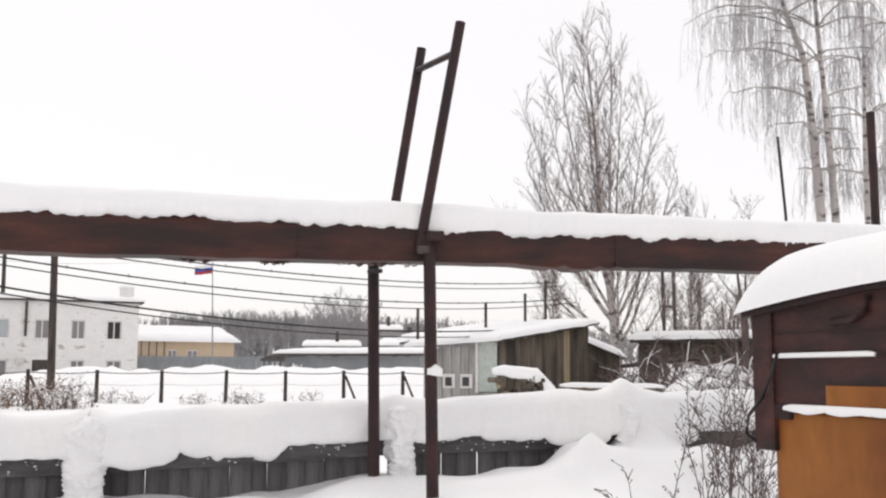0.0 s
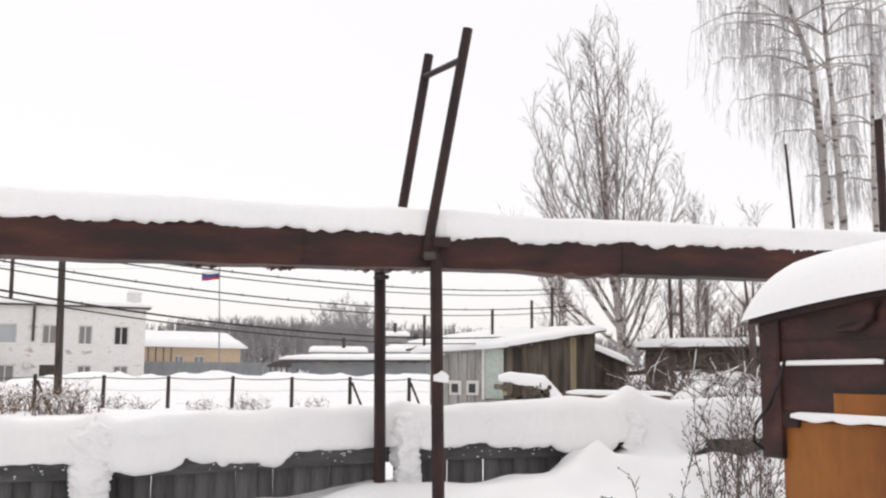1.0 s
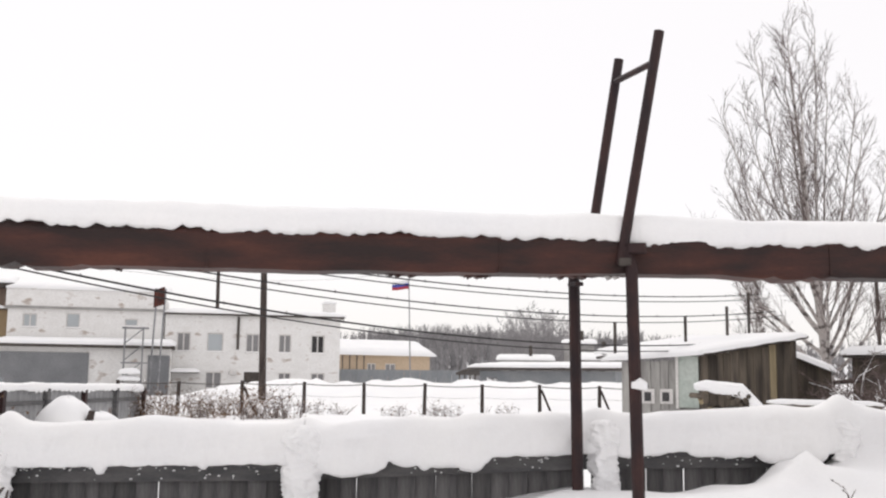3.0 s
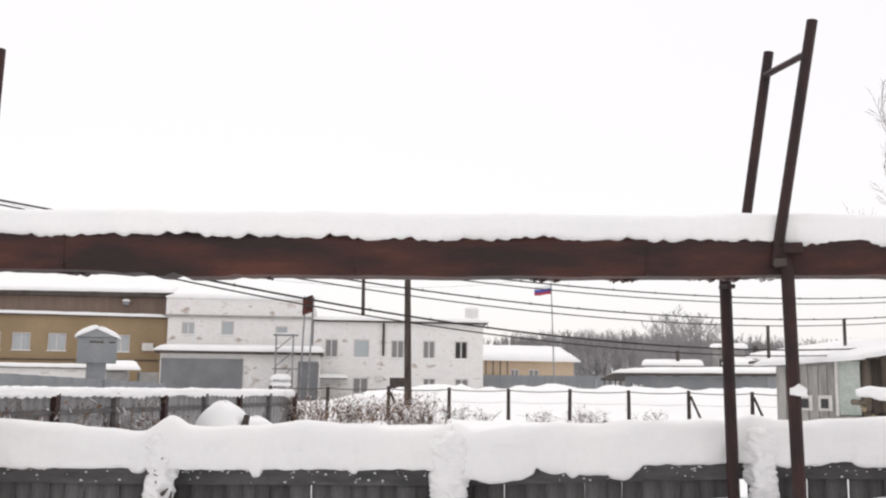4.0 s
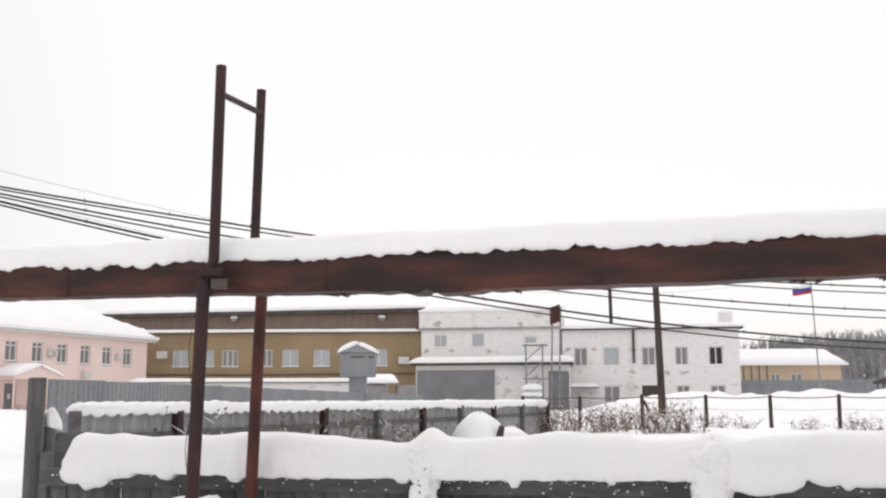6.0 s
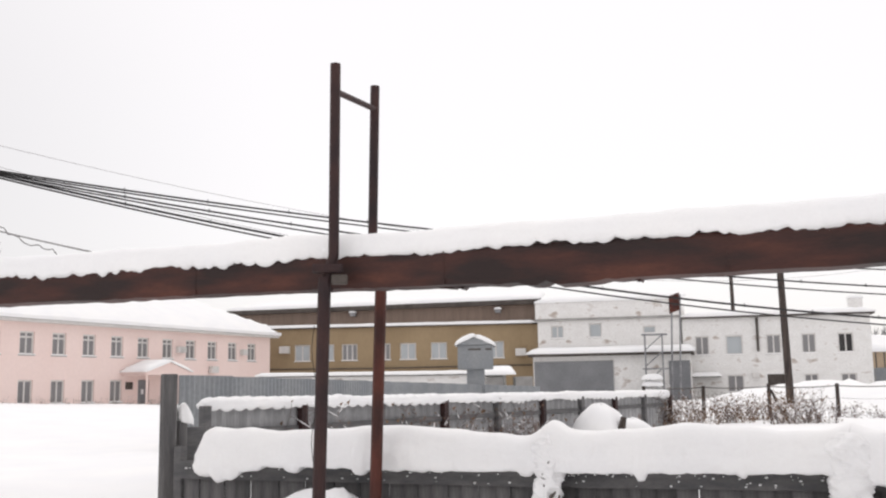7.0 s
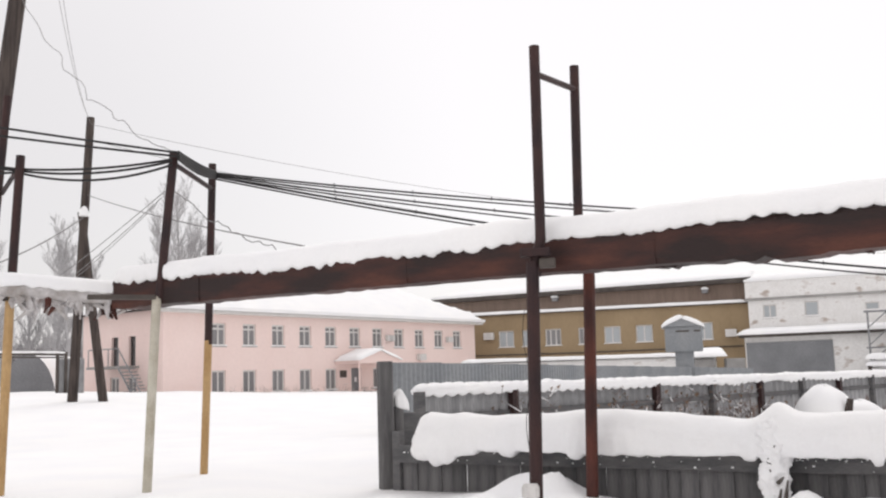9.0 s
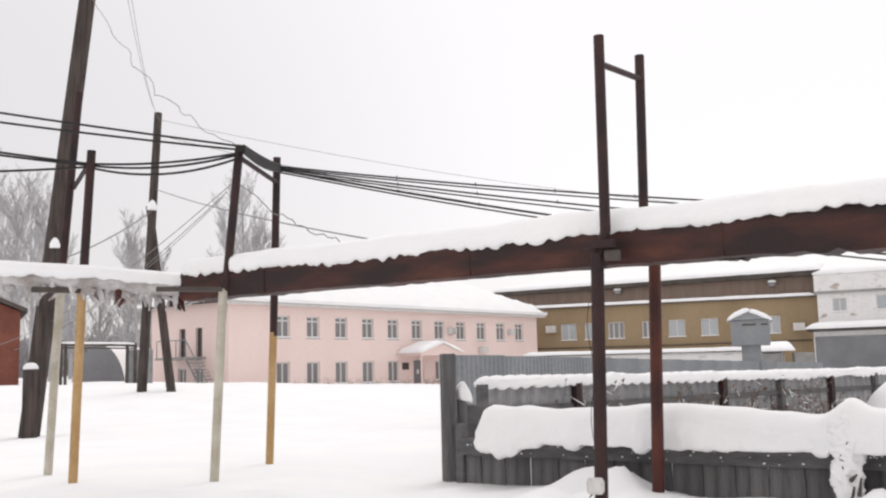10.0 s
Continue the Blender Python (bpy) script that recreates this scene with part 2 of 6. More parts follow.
def nz(x, y=0.0, z=0.0):
    return noise.noise(Vector((x, y, z)))


def ease(a, b, x):
    q = min(max((x - a) / (b - a), 0), 1)
    return q * q * (3 - 2 * q)


def height(x, y):
    """The snow's surface."""
    d = math.hypot(x, y)
    b = math.degrees(math.atan2(-x, y))
    h = 0.30 + 0.05 * nz(x * 0.25, y * 0.25) + 0.02 * nz(x * 0.9, y * 0.9, 3)
    left = ease(52, 76, b) * ease(150, 110, b)
    h += ease(22, 36, d) * (0.30 + 0.62 * left) * ease(46, 58, b) * (1 + 0.10 * nz(x * 0.3, y * 0.3, 7))
    bank = ease(30, 20, b) * ease(-30, -10, b)
    h += bank * ease(36, 42, d) * ease(62, 50, d) * (0.9 + 0.30 * nz(x * 0.35, y * 0.35, 5) + 0.22 * nz(x * 0.9, y * 0.9, 2) + 0.16 * nz(x * 2.1, y * 2.1, 6))
    h += bank * ease(14, 26, d) * 0.12
    h += 0.10 * math.exp(-((x - 1.0) ** 2 / 1.6 + (y - 8.75) ** 2 / 0.22)) + 0.15 * ease(-1.5, 1.5, x) * ease(7, 9, y)
    h += (0.22 + 0.14 * nz(x * 1.8, y * 1.8, 4)) * ease(0.7, 1.5, x) * ease(8.0, 9.1, y) * ease(14, 11, d) * ease(5, 3.2, x)
    h -= 0.11 * ease(26, 36, b) * ease(64, 57, b) * ease(6.8, 8.2, d) * ease(14, 11.5, d)
    h += 0.07 * nz(x * 2.2, y * 2.2, 8) * ease(6.5, 7.6, d) * ease(11, 9.6, d)
    h += 0.10 * math.exp(-((x + 7.3) ** 2 / 0.5 + (y - 6.6) ** 2 / 0.12))
    h += (0.12 + 0.2 * nz(x * 4, y * 4, 2)) * math.exp(-((b - 46.2) / 0.9) ** 2 - ((d - 9.85) / 0.32) ** 2) + (0.12 + 0.26 * nz(x * 3.1, y * 3.1, 6)) * math.exp(-((b - 47.8) / 2.6) ** 2 - ((d - 9.75) / 0.4) ** 2)
    h += (0.05 + 0.15 * nz(x * 4.6, y * 4.6, 9)) * math.exp(-((b + 8.6) / 1.8) ** 2 - ((d - 8.9) / 0.45) ** 2) + 0.24 * math.exp(-((b + 12.3) / 1.6) ** 2 - ((d - 9.6) / 0.35) ** 2)
    h += 0.13 * math.exp(-((b - 3.5) / 4.2) ** 2 - ((d - 8.9) / 0.55) ** 2)
    h += 0.20 * math.exp(-((b - 33.4) / 1.3) ** 2 - ((d - 8.9) / 0.3) ** 2)
    h += 1.2 * ease(75, 130, d) * ease(-90, 0, y) * 0.4
    return h


# ---- ground: one sheet of snow out to the horizon ----
g = Geo()
radii = [0.0, 0.4]
while radii[-1] < 3800:
    radii.append(radii[-1] * (1.010 if 6.8 < radii[-1] < 11 else 1.033))
turns = [-32 + 0.45 * i for i in range(262)] + [86 + 5 * i for i in range(49)]
rows = []
for r in radii:
    row = []
    for k in turns:
        p = spot(k, r)
        row.append(Vector((p.x, p.y, height(p.x, p.y) if r < 900 else 0.8)))
    rows.append(row)
g.sheet([r + [r[0]] for r in rows])
tagged(part("ground", g, SNOW, smooth=True), "deep fresh white snow lying over the whole yard", "ground", kind="structure")

# ---- the far hill with its forest ----
rng = random.Random(4)
hill = Geo()
hr = []
for k in range(-40, 121, 2):
    s = 8 + 5 * nz(k * 0.05) + 4 * ease(40, 10, abs(k - 2))
    hr.append([spot(k, 240, 0.5), spot(k, 300, 0.5 + s * 0.45), spot(k, 380, 0.5 + s), spot(k, 520, 0.5 + s * 1.25), spot(k, 560, -5)])
hill.sheet(hr)
tagged(part("hill", hill, SNOW_FAR, smooth=True), "low snowy hill behind the yards", "hill", kind="structure")


def hill_z(k, d):
    s = 8 + 5 * nz(k * 0.05) + 4 * ease(40, 10, abs(k - 2))
    if d < 300:
        return 0.5 + s * 0.45 * max(d - 240, 0) / 60
    if d < 380:
        return 0.5 + s * (0.45 + 0.55 * (d - 300) / 80)
    return 0.5 + s * (1 + 0.25 * (d - 380) / 140)


firs, bare = Geo(), Geo()
for i in range(8600):
    k, d = (rng.uniform(-36, 100) if i < 5000 else rng.uniform(-8, 16) if i < 6800 else rng.uniform(64, 86)), rng.uniform(250, 440)
    p = spot(k, d, hill_z(k, d))
    if rng.random() < 0.45:
        h, w = rng.uniform(4.5, 7.0), rng.uniform(1.0, 1.8)
        for tier in range(3):
            z0, z1, ww = p.z + h * (0.1 + 0.28 * tier), p.z + h * (0.52 + 0.24 * tier), w * (1 - 0.27 * tier)
            n = len(firs.v)
            for j in range(6):
                a = j * math.pi / 3 + rng.random()
                q = ww * rng.uniform(0.65, 1.1)
                firs.v.append(Vector((p.x + q * math.cos(a), p.y + q * math.sin(a), z0 + rng.uniform(-0.3, 0.3))))
            firs.v.append(Vector((p.x, p.y, z1)))
            firs.f += [(n + j, n + (j + 1) % 6, n + 6) for j in range(6)]
    else:
        h = rng.uniform(5, 9)
        bare.tube([p, p + Vector((0, 0, h))], [0.14, 0.03], 3, False)
        for j in range(22):
            z = rng.uniform(0.12, 0.95) * h
            a, ln = rng.uniform(0, 6.28), rng.uniform(0.7, 1.9)
            b0 = p + Vector((0, 0, z))
            bare.tube([b0, b0 + Vector((math.cos(a) * ln * 0.6, math.sin(a) * ln * 0.6, ln))], [0.07, 0.03], 3, False)
tagged(part("fir_forest", firs, FIR), "fir forest on the far hill, greyed by haze", "forest", kind="stuff")
tagged(part("bare_forest", bare, FARTWIG), "bare trees among the firs on the hill, greyed by haze", "forest", kind="stuff")


# ---- buildings ----
def lattice(xs, zs, y0, y1):
    """One welded frame of bars: cells of the grid with both indices odd stay open."""
    f = Geo()
    nx = len(xs)
    for y in (y0, y1):
        f.v += [Vector((x, y, z)) for z in zs for x in xs]
    half = nx * len(zs)
    solid = lambda i, j: 0 <= i < nx - 1 and 0 <= j < len(zs) - 1 and not (i % 2 and j % 2)
    for j in range(len(zs) - 1):
        for i in range(nx - 1):
            if not solid(i, j):
                continue
            a, b, c, d = j * nx + i, j * nx + i + 1, (j + 1) * nx + i + 1, (j + 1) * nx + i
            f.f += [(a, b, c, d), (half + d, half + c, half + b, half + a)]
            for di, dj, p, q in ((0, -1, a, b), (1, 0, b, c), (0, 1, c, d), (-1, 0, d, a)):
                if not solid(i + di, j + dj):
                    f.f.append((q, p, half + p, half + q))
    return f


def window_meshes(w, h, bars=1, glass=GLASS, transom=False):
    """Meshes of one window: the frame and its pane, hung at its lower left corner, looking to -y."""
    t = 0.09
    xs, zs = [0, t], [0, t]
    for i in range(bars):
        x = w * (i + 1) / (bars + 1)
        xs += [x - t / 2, x + t / 2]
    xs += [w - t, w]
    if transom:
        zs += [h * 0.72, h * 0.72 + t]
    zs += [h - t, h]
    f = lattice(xs, zs, -0.03, 0.06)
    return f.mesh("window", FRAMEWHITE), Geo().box(t * 0.5, w - t * 0.5, 0.01, 0.03, t * 0.5, h - t * 0.5).mesh("pane", glass), Geo().box(-0.08, w + 0.08, -0.14, 0.0, -0.07, -0.01, bevel=0.015).mesh("sill", CONCRETE), Geo().box(-0.08, w + 0.08, -0.15, 0.0, -0.008, 0.05, bevel=0.02).mesh("sill_snow", SNOW)


def put_window(meshes, house, x, z, y=0.0, snow=True):
    ob = part("window", meshes[0], None, house)
    ob.location = (x, y, z)
    part("pane", meshes[1], None, ob)
    part("sill", meshes[2], None, ob)
    if snow:
        part("sill_snow", meshes[3], None, ob)


def wall_with_holes(x0, x1, z0, z1, holes, depth=0.35, y=0.0):
    """A wall of that thickness whose openings go right through it: cells of a grid left out."""
    xs = sorted({x0, x1, *[h[0] for h in holes], *[h[1] for h in holes]})
    zs = sorted({z0, z1, *[h[2] for h in holes], *[h[3] for h in holes]})
    g = Geo()
    for j in range(len(zs) - 1):
        run = None
        for i in range(len(xs)):
            solid = False
            if i < len(xs) - 1:
                cx, cz = (xs[i] + xs[i + 1]) / 2, (zs[j] + zs[j + 1]) / 2
                solid = not any(h[0] < cx < h[1] and h[2] < cz < h[3] for h in holes)
            if solid and run is None:
                run = xs[i]
            if not solid and run is not None:
                g.box(run, xs[i], y, y + depth, zs[j], zs[j + 1])
                run = None
    return g


def snow_slab(x0, x1, y0, y1, z, thick, seed=0.0, step=0.35, slope=(0.0, 0.0)):
    """A snow blanket with rounded, uneven edges on a plane that may slope in x and y."""
    nx, ny = max(int((x1 - x0) / step), 6), max(int((y1 - y0) / step), 5)
    rows = []
    for j in range(ny + 1):
        row = []
        for i in range(nx + 1):
            u, v = i / nx, j / ny
            x, y = x0 + (x1 - x0) * u, y0 + (y1 - y0) * v
            ed = min(u * (x1 - x0), (1 - u) * (x1 - x0), v * (y1 - y0), (1 - v) * (y1 - y0))
            t = thick * (0.25 + 0.75 * min(ed / (thick * 1.4), 1) ** 0.5) * (1 + 0.18 * nz(x * 0.7 + seed, y * 0.7))
            row.append(Vector((x, y + (0.06 * nz(x * 2.1, seed) if v in (0, 1) else 0), z + slope[0] * (x - x0) + slope[1] * (y - y0) + t)))
        rows.append(row)
    base = []
    g = Geo().sheet(rows)
    k = len(g.v)
    border = [(0, i) for i in range(nx + 1)] + [(j, nx) for j in range(1, ny + 1)] + [(ny, i) for i in reversed(range(nx))] + [(j, 0) for j in reversed(range(1, ny))]
    for j, i in border:
        p = rows[j][i]
        x, y = x0 + (x1 - x0) * i / nx, y0 + (y1 - y0) * j / ny
        g.v.append(Vector((p.x, p.y, z + slope[0] * (x - x0) + slope[1] * (y - y0) - 0.03 + 0.02 * nz(x * 3, y * 3 + seed))))
    n = len(border)
    for q in range(n):
        a, b = border[q], border[(q + 1) % n]
        g.f.append((a[0] * (nx + 1) + a[1], k + q, k + (q + 1) % n, b[0] * (nx + 1) + b[1]))
    g.f.append(tuple(k + q for q in range(n)))
    return g


def on_wall(bearing, p0, u):
    """How far along a wall line from p0 in direction u the bearing meets it."""
    a = radians(bearing)
    dx, dy = -math.sin(a), math.cos(a)
    return (p0.y * dx - p0.x * dy) / (u.x * dy - u.y * dx)


# pink two-storey office
base = Vector((-50.72, 20.62, 0.0))
ang = 105.5
P = thing("pink_house", stand(base, ang), "pink rendered two-storey office with a snowy hipped roof", "house")
L, D, EAVE = 28.9, 6.8, 5.42
ux = Vector((math.cos(radians(ang)), math.sin(radians(ang)), 0))
holes, lower_x = [], []
bays = [3.31 + 2.28 * i for i in range(11)]
for i, x in enumerate(bays):
    if x + 1.1 < L:
        holes.append((x, x + 1.0, 3.50, 4.76))
        if i != 5:
            holes.append((x, x + 1.0, 0.80, 2.12))
DOORX = bays[5] + 0.1
holes.append((DOORX, DOORX + 1.0, 0.0, 2.15))
part("wall", wall_with_holes(0, L, -0.3, EAVE, holes, 0.4), PINK, P)
END_AT = (4.2, 2.65)
ends = [(D + 0.4 - c - 0.3, D + 0.4 - c + 0.3, 2.5, 4.1) for c in END_AT] + [(D + 0.4 - c - 0.4, D + 0.4 - c + 0.4, 0.5, 1.9) for c in END_AT]
side = wall_with_holes(0.0, D, -0.3, EAVE, ends, 0.4)
turn = Matrix.Translation((0, D + 0.4, 0)) @ Matrix.Rotation(radians(-90), 4, "Z")
side.v = [turn @ p for p in side.v]
part("wall", side, PINK, P)
part("wall", Geo().box(0.45, L, D, D + 0.4, -0.3, EAVE), PINK, P)
part("wall", Geo().box(L - 0.4, L, 0.42, D, -0.3, EAVE), PINK, P)
part("floor_slab", Geo().box(0.42, L - 0.42, 0.42, D - 0.02, 2.9, 3.1), CONCRETE, P)
wm = window_meshes(1.0, 1.26, 1, GLASS, True)
wl2 = window_meshes(1.0, 1.32, 1, GLASS)
for i, x in enumerate(bays):
    if x + 1.1 < L:
        put_window(wm, P, x, 3.50, 0.12)
        if i != 5:
            put_window(wl2, P, x, 0.80, 0.12)
we = window_meshes(0.8, 1.4, 1, GLASS)
for c in END_AT:
    w = part("window", we[0], None, P)
    w.matrix_local = Matrix.Translation((0.12, c + 0.4, 0.5)) @ Matrix.Rotation(radians(-90), 4, "Z")
    part("pane", we[1], None, w)
    part("end_door", Geo().box(0.15, 0.21, c - 0.3, c + 0.3, 2.5, 4.1), GLASS_DEEP, P, "dark opening of an upper end door")
balcony = part("balcony", Geo().box(-1.3, 0.0, 2.0, 4.9, 2.35, 2.48), CONCRETE, P, "small concrete landing with a steel stair")
rail = Geo()
for y in (2.1, 3.0, 3.9, 4.8):
    rail.tube([(-1.25, y, 2.48), (-1.25, y, 3.4)], 0.03, 5)
rail.tube([(-1.25, 2.1, 3.4), (-1.25, 4.8, 3.4)], 0.03, 5)
part("balcony_rail", rail, STEEL, balcony)
stair = part("stair", Geo().tube([(-1.25, 2.1, 2.35), (-1.25, 0.2, 0.15)], 0.05, 5), STEEL, balcony, "snow-dusted steel stair")
part("stair_rail", Geo().tube([(-1.25, 2.1, 3.35), (-1.25, 0.2, 1.1)], 0.035, 5), STEEL, balcony)
tread = Geo().box(-1.25, -0.35, 0.0, 0.18, 0.0, 0.05).mesh("tread", STEEL)
for i in range(12):
    part("tread", tread, None, balcony).location = (0, 1.85 - i * 0.15, 2.3 - i * 0.18)
# hipped roof with an overhanging snow blanket
RZ, OV = 7.7, 0.5
rf = Geo()


def roof_rows(o, z0, z1, lift=0.0, seed=0.0):
    rows = []
    n = 60
    for q in range(13):
        v = q / 12
        row = []
        for i in range(n + 1):
            u = i / n
            x = -o + (L + 2 * o) * u
            y = -o + (D + 0.4 + 2 * o) * v
            rise = min((y + o), (D + 0.4 + o - y), (L + o - x) * 0.75, (x + o) * 1.2) / ((D + 0.4) / 2 + o)
            z = z0 + (z1 - z0) * min(rise, 1)
            if lift:
                z += lift * (0.45 + 0.55 * min(rise * 6, 1)) * (1 + 0.2 * nz(x * 0.4, y * 0.4, seed))
            row.append(Vector((x, y, z)))
        rows.append(row)
    return rows


part("roof", Geo().sheet(roof_rows(OV, EAVE, RZ)), DARKTRIM, P, "dark sheet roof under snow")
part("eave", Geo().box(-OV, L + OV, -OV, 0.0, EAVE - 0.16, EAVE - 0.01), FRAMEWHITE, P)
blanket = Geo().sheet(roof_rows(OV + 0.12, EAVE + 0.02, RZ + 0.02, 0.42, 2.0))
rim = roof_rows(OV + 0.12, EAVE + 0.02, RZ + 0.02)
blanket.sheet([[p for p in roof_rows(OV + 0.12, EAVE + 0.02, RZ + 0.02, 0.42, 2.0)[0]], [p + Vector((0, 0.05, -0.02)) for p in rim[0]]])
blanket.sheet([[r[0] for r in roof_rows(OV + 0.12, EAVE + 0.02, RZ + 0.02, 0.42, 2.0)], [r[0] for r in rim]])
part("roof_snow", blanket, SNOW, P, smooth=True)
door = part("door", Geo().box(DOORX, DOORX + 1.0, 0.15, 0.22, 0.0, 2.12), GREYDOOR, P, "grey steel entrance door")
part("notice", Geo().box(DOORX + 0.45, DOORX + 0.65, 0.13, 0.148, 1.25, 1.55), WHITE, door)
part("sign", Geo().box(DOORX - 1.1, DOORX - 0.5, -0.05, -0.005, 1.55, 2.0), DARKTRIM, P, "small dark wall plaque")
cp = part("canopy", Geo().poly([(DOORX - 1.5, 2.40), (DOORX + 2.5, 2.40), (DOORX + 2.5, 2.62), (DOORX + 0.5, 3.2), (DOORX - 1.5, 2.62)], -2.0, -0.01), PINK, P, "small gabled porch roof")
for s, a, b in ((1, -1.65, 0.52), (2, 0.5, 2.65)):
    sl = 0.63 / 2.16
    sb = snow_slab(DOORX + a, DOORX + b, -2.15, 0.0, 2.60 if s == 1 else 3.23, 0.24, s, 0.25, (sl if s == 1 else -sl, 0))
    part("canopy_snow", sb, SNOW, cp, smooth=True)
for x in (DOORX - 1.3, DOORX + 2.3):
    part("porch_post", Geo().tube([(x, -1.85, 0.2), (x, -1.85, 2.40)], 0.06, 8), PINK, P)
for x in (bays[6] + 1.25, bays[7] - 0.9, bays[9] + 1.3):
    ac = part("air_conditioner", Geo().box(x, x + 0.6, -0.33, -0.02, 3.9, 4.3, bevel=0.03), FRAMEWHITE, P)
part("air_conditioner", Geo().box(bays[8] + 0.1, bays[8] + 0.8, -0.38, -0.02, 2.6, 3.05, bevel=0.03), FRAMEWHITE, P)

# ochre workshop with a recessed brown upper wall
B0 = 33.0
O_D = 76.0
o_dir = Vector((-math.cos(radians(B0)), -math.sin(radians(B0)), 0))
o_mid = spot(B0, O_D)
o_r, o_l = on_wall(35.0, o_mid, o_dir), on_wall(53.0, o_mid, o_dir)
OB = thing("ochre_house", along(o_mid + o_dir * o_l, o_mid + o_dir * o_r), "long ochre workshop with brown upper cladding under snow", "house")
OL = o_l - o_r


def ox(bearing):
    return o_l - on_wall(bearing, o_mid, o_dir)


ow = [(46.28, 45.44), (48.95, 48.11), (42.94, 42.05), (41.17, 40.30), (37.90, 36.99), (47.6, 46.9), (44.4, 43.7)]
oh = [(ox(a), ox(a) + 1.25, 3.55, 4.85) for a, b in ow]
part("wall", wall_with_holes(0, OL, -0.3, 6.1, oh, 0.4), OCHRE, OB)
part("upper_wall", Geo().poly([(0, 6.1), (OL, 6.1), (OL, 7.75), (0, 7.4)], 1.6, 2.0), BROWNCLAD, OB, "brown clad upper wall")
part("ledge", Geo().box(0, OL, -0.25, 1.6, 6.1, 6.2), DARKTRIM, OB)
part("ledge_snow", snow_slab(0, OL, -0.35, 1.58, 6.2, 0.22, 3, 0.5), SNOW, OB, smooth=True)
part("roof_trim", Geo().poly([(0, 7.4), (OL + 0.3, 7.75), (OL + 0.3, 8.0), (0, 7.62)], 0.9, 1.6), DARKTRIM, OB)
part("roof", Geo().poly([(0, 7.62), (OL + 0.3, 8.0), (OL + 0.3, 8.12), (0, 7.74)], 0.9, 14), DARKTRIM, OB)
part("roof_snow", snow_slab(0, OL + 0.3, 0.85, 12, 7.74, 0.3, 5, 0.7, (0.38 / OL, 0.12)), SNOW, OB, smooth=True)
part("wall", Geo().box(OL - 0.4, OL, 0.42, 12, -0.3, 6.1), OCHRE, OB)
part("wall", Geo().box(0.0, OL, 12, 12.4, -0.3, 8), OCHRE, OB)
wo = window_meshes(1.25, 1.30, 1, GLASS_PALE)
wd = window_meshes(1.25, 1.30, 2, GLASS)
for i, h in enumerate(oh):
    put_window(wd if i in (0, 6) else wo, OB, h[0], h[2], 0.14)
for b in (46.0, 37.5):
    lamp = part("wall_lamp", Geo().box(ox(b), ox(b) + 0.45, 1.0, 1.58, 7.1, 7.4, bevel=0.04), STEEL, OB)
    part("lamp_snow", snow_slab(ox(b) - 0.05, ox(b) + 0.5, 0.95, 1.5, 7.4, 0.2, 1, 0.1), SNOW, lamp, smooth=True)
for b, z in ((49.75, 4.2), (36.3, 3.7)):
    part("air_conditioner", Geo().box(ox(b), ox(b) + 0.8, -0.4, -0.01, z, z + 0.55, bevel=0.03), FRAMEWHITE, OB)
part("pipe", Geo().tube([(0, -0.12, 3.0), (OL * 0.5, -0.12, 2.92), (OL - 0.5, -0.12, 3.0)], 0.05, 6), DARKTRIM, OB)

AX = thing("low_annex", along(spot(51.0, 63), spot(36.0, 63)), "long low white annex with a snowy flat roof", "shed")
al = (spot(51.0, 63) - spot(36.0, 63)).length
part("wall", Geo().box(0, al * 0.94, 0, 3, -0.2, 2.15), WHITEBRICK, AX)
part("roof", Geo().box(-0.1, al * 0.95, -0.2, 3.1, 2.15, 2.24), DARKTRIM, AX)
part("roof_snow", snow_slab(-0.15, al * 0.955, -0.25, 3.2, 2.24, 0.2, 13, 0.35), SNOW, AX, smooth=True)
for x in (al * 0.86, al * 0.97):
    part("vent_box", Geo().box(x, x + 1.1, -0.8, 0.4, 0.5, 2.0, bevel=0.03), CONCRETE, AX)
part("lean_to_snow", snow_slab(al * 0.84, al * 0.97, -1.2, 1.0, 2.15, 0.18, 6, 0.2, (0.0, 0.2)), SNOW, AX, smooth=True)

# white brick building: a taller wing with garages and a two-storey wing
W_B = 25.0
w_dir = Vector((math.cos(radians(W_B)), math.sin(radians(W_B)), 0))
w_mid = spot(W_B, 74.0)


def wx(bearing):
    return on_wall(bearing, w_mid, w_dir) - w_left


w_left = on_wall(26.9, w_mid, w_dir)
W1 = thing("white_house", along(w_mid + w_dir * w_left, w_mid + w_dir * on_wall(17.15, w_mid, w_dir)), "two-storey house of white painted brick with flaking patches", "house")
WL = wx(17.15)
up = [(18.80, 18.03, 0), (20.63, 19.91, 1), (22.46, 21.70, 1), (24.60, 23.70, 2), (26.25, 25.49, 1)]
lo = [(18.76, 17.98), (20.60, 19.88), (24.62, 23.72)]
wh = [(wx(a), wx(b), 3.42, 4.78) for a, b, k in up] + [(wx(a), wx(b), 0.75, 1.98) for a, b in lo] + [(wx(22.5), wx(21.6), 0.0, 2.0)]
part("wall", wall_with_holes(0, WL, -0.3, 6.05, wh, 0.45), WHITEBRICK, W1)
part("wall", Geo().box(WL - 0.45, WL, 0.47, 11, -0.3, 6.05), WHITEBRICK, W1)
part("cornice", Geo().box(-0.1, WL + 0.3, -0.28, 0.6, 6.05, 6.2), DARKTRIM, W1)
part("roof", Geo().box(-0.1, WL + 0.3, 0.6, 11.2, 6.05, 6.2), DARKTRIM, W1)
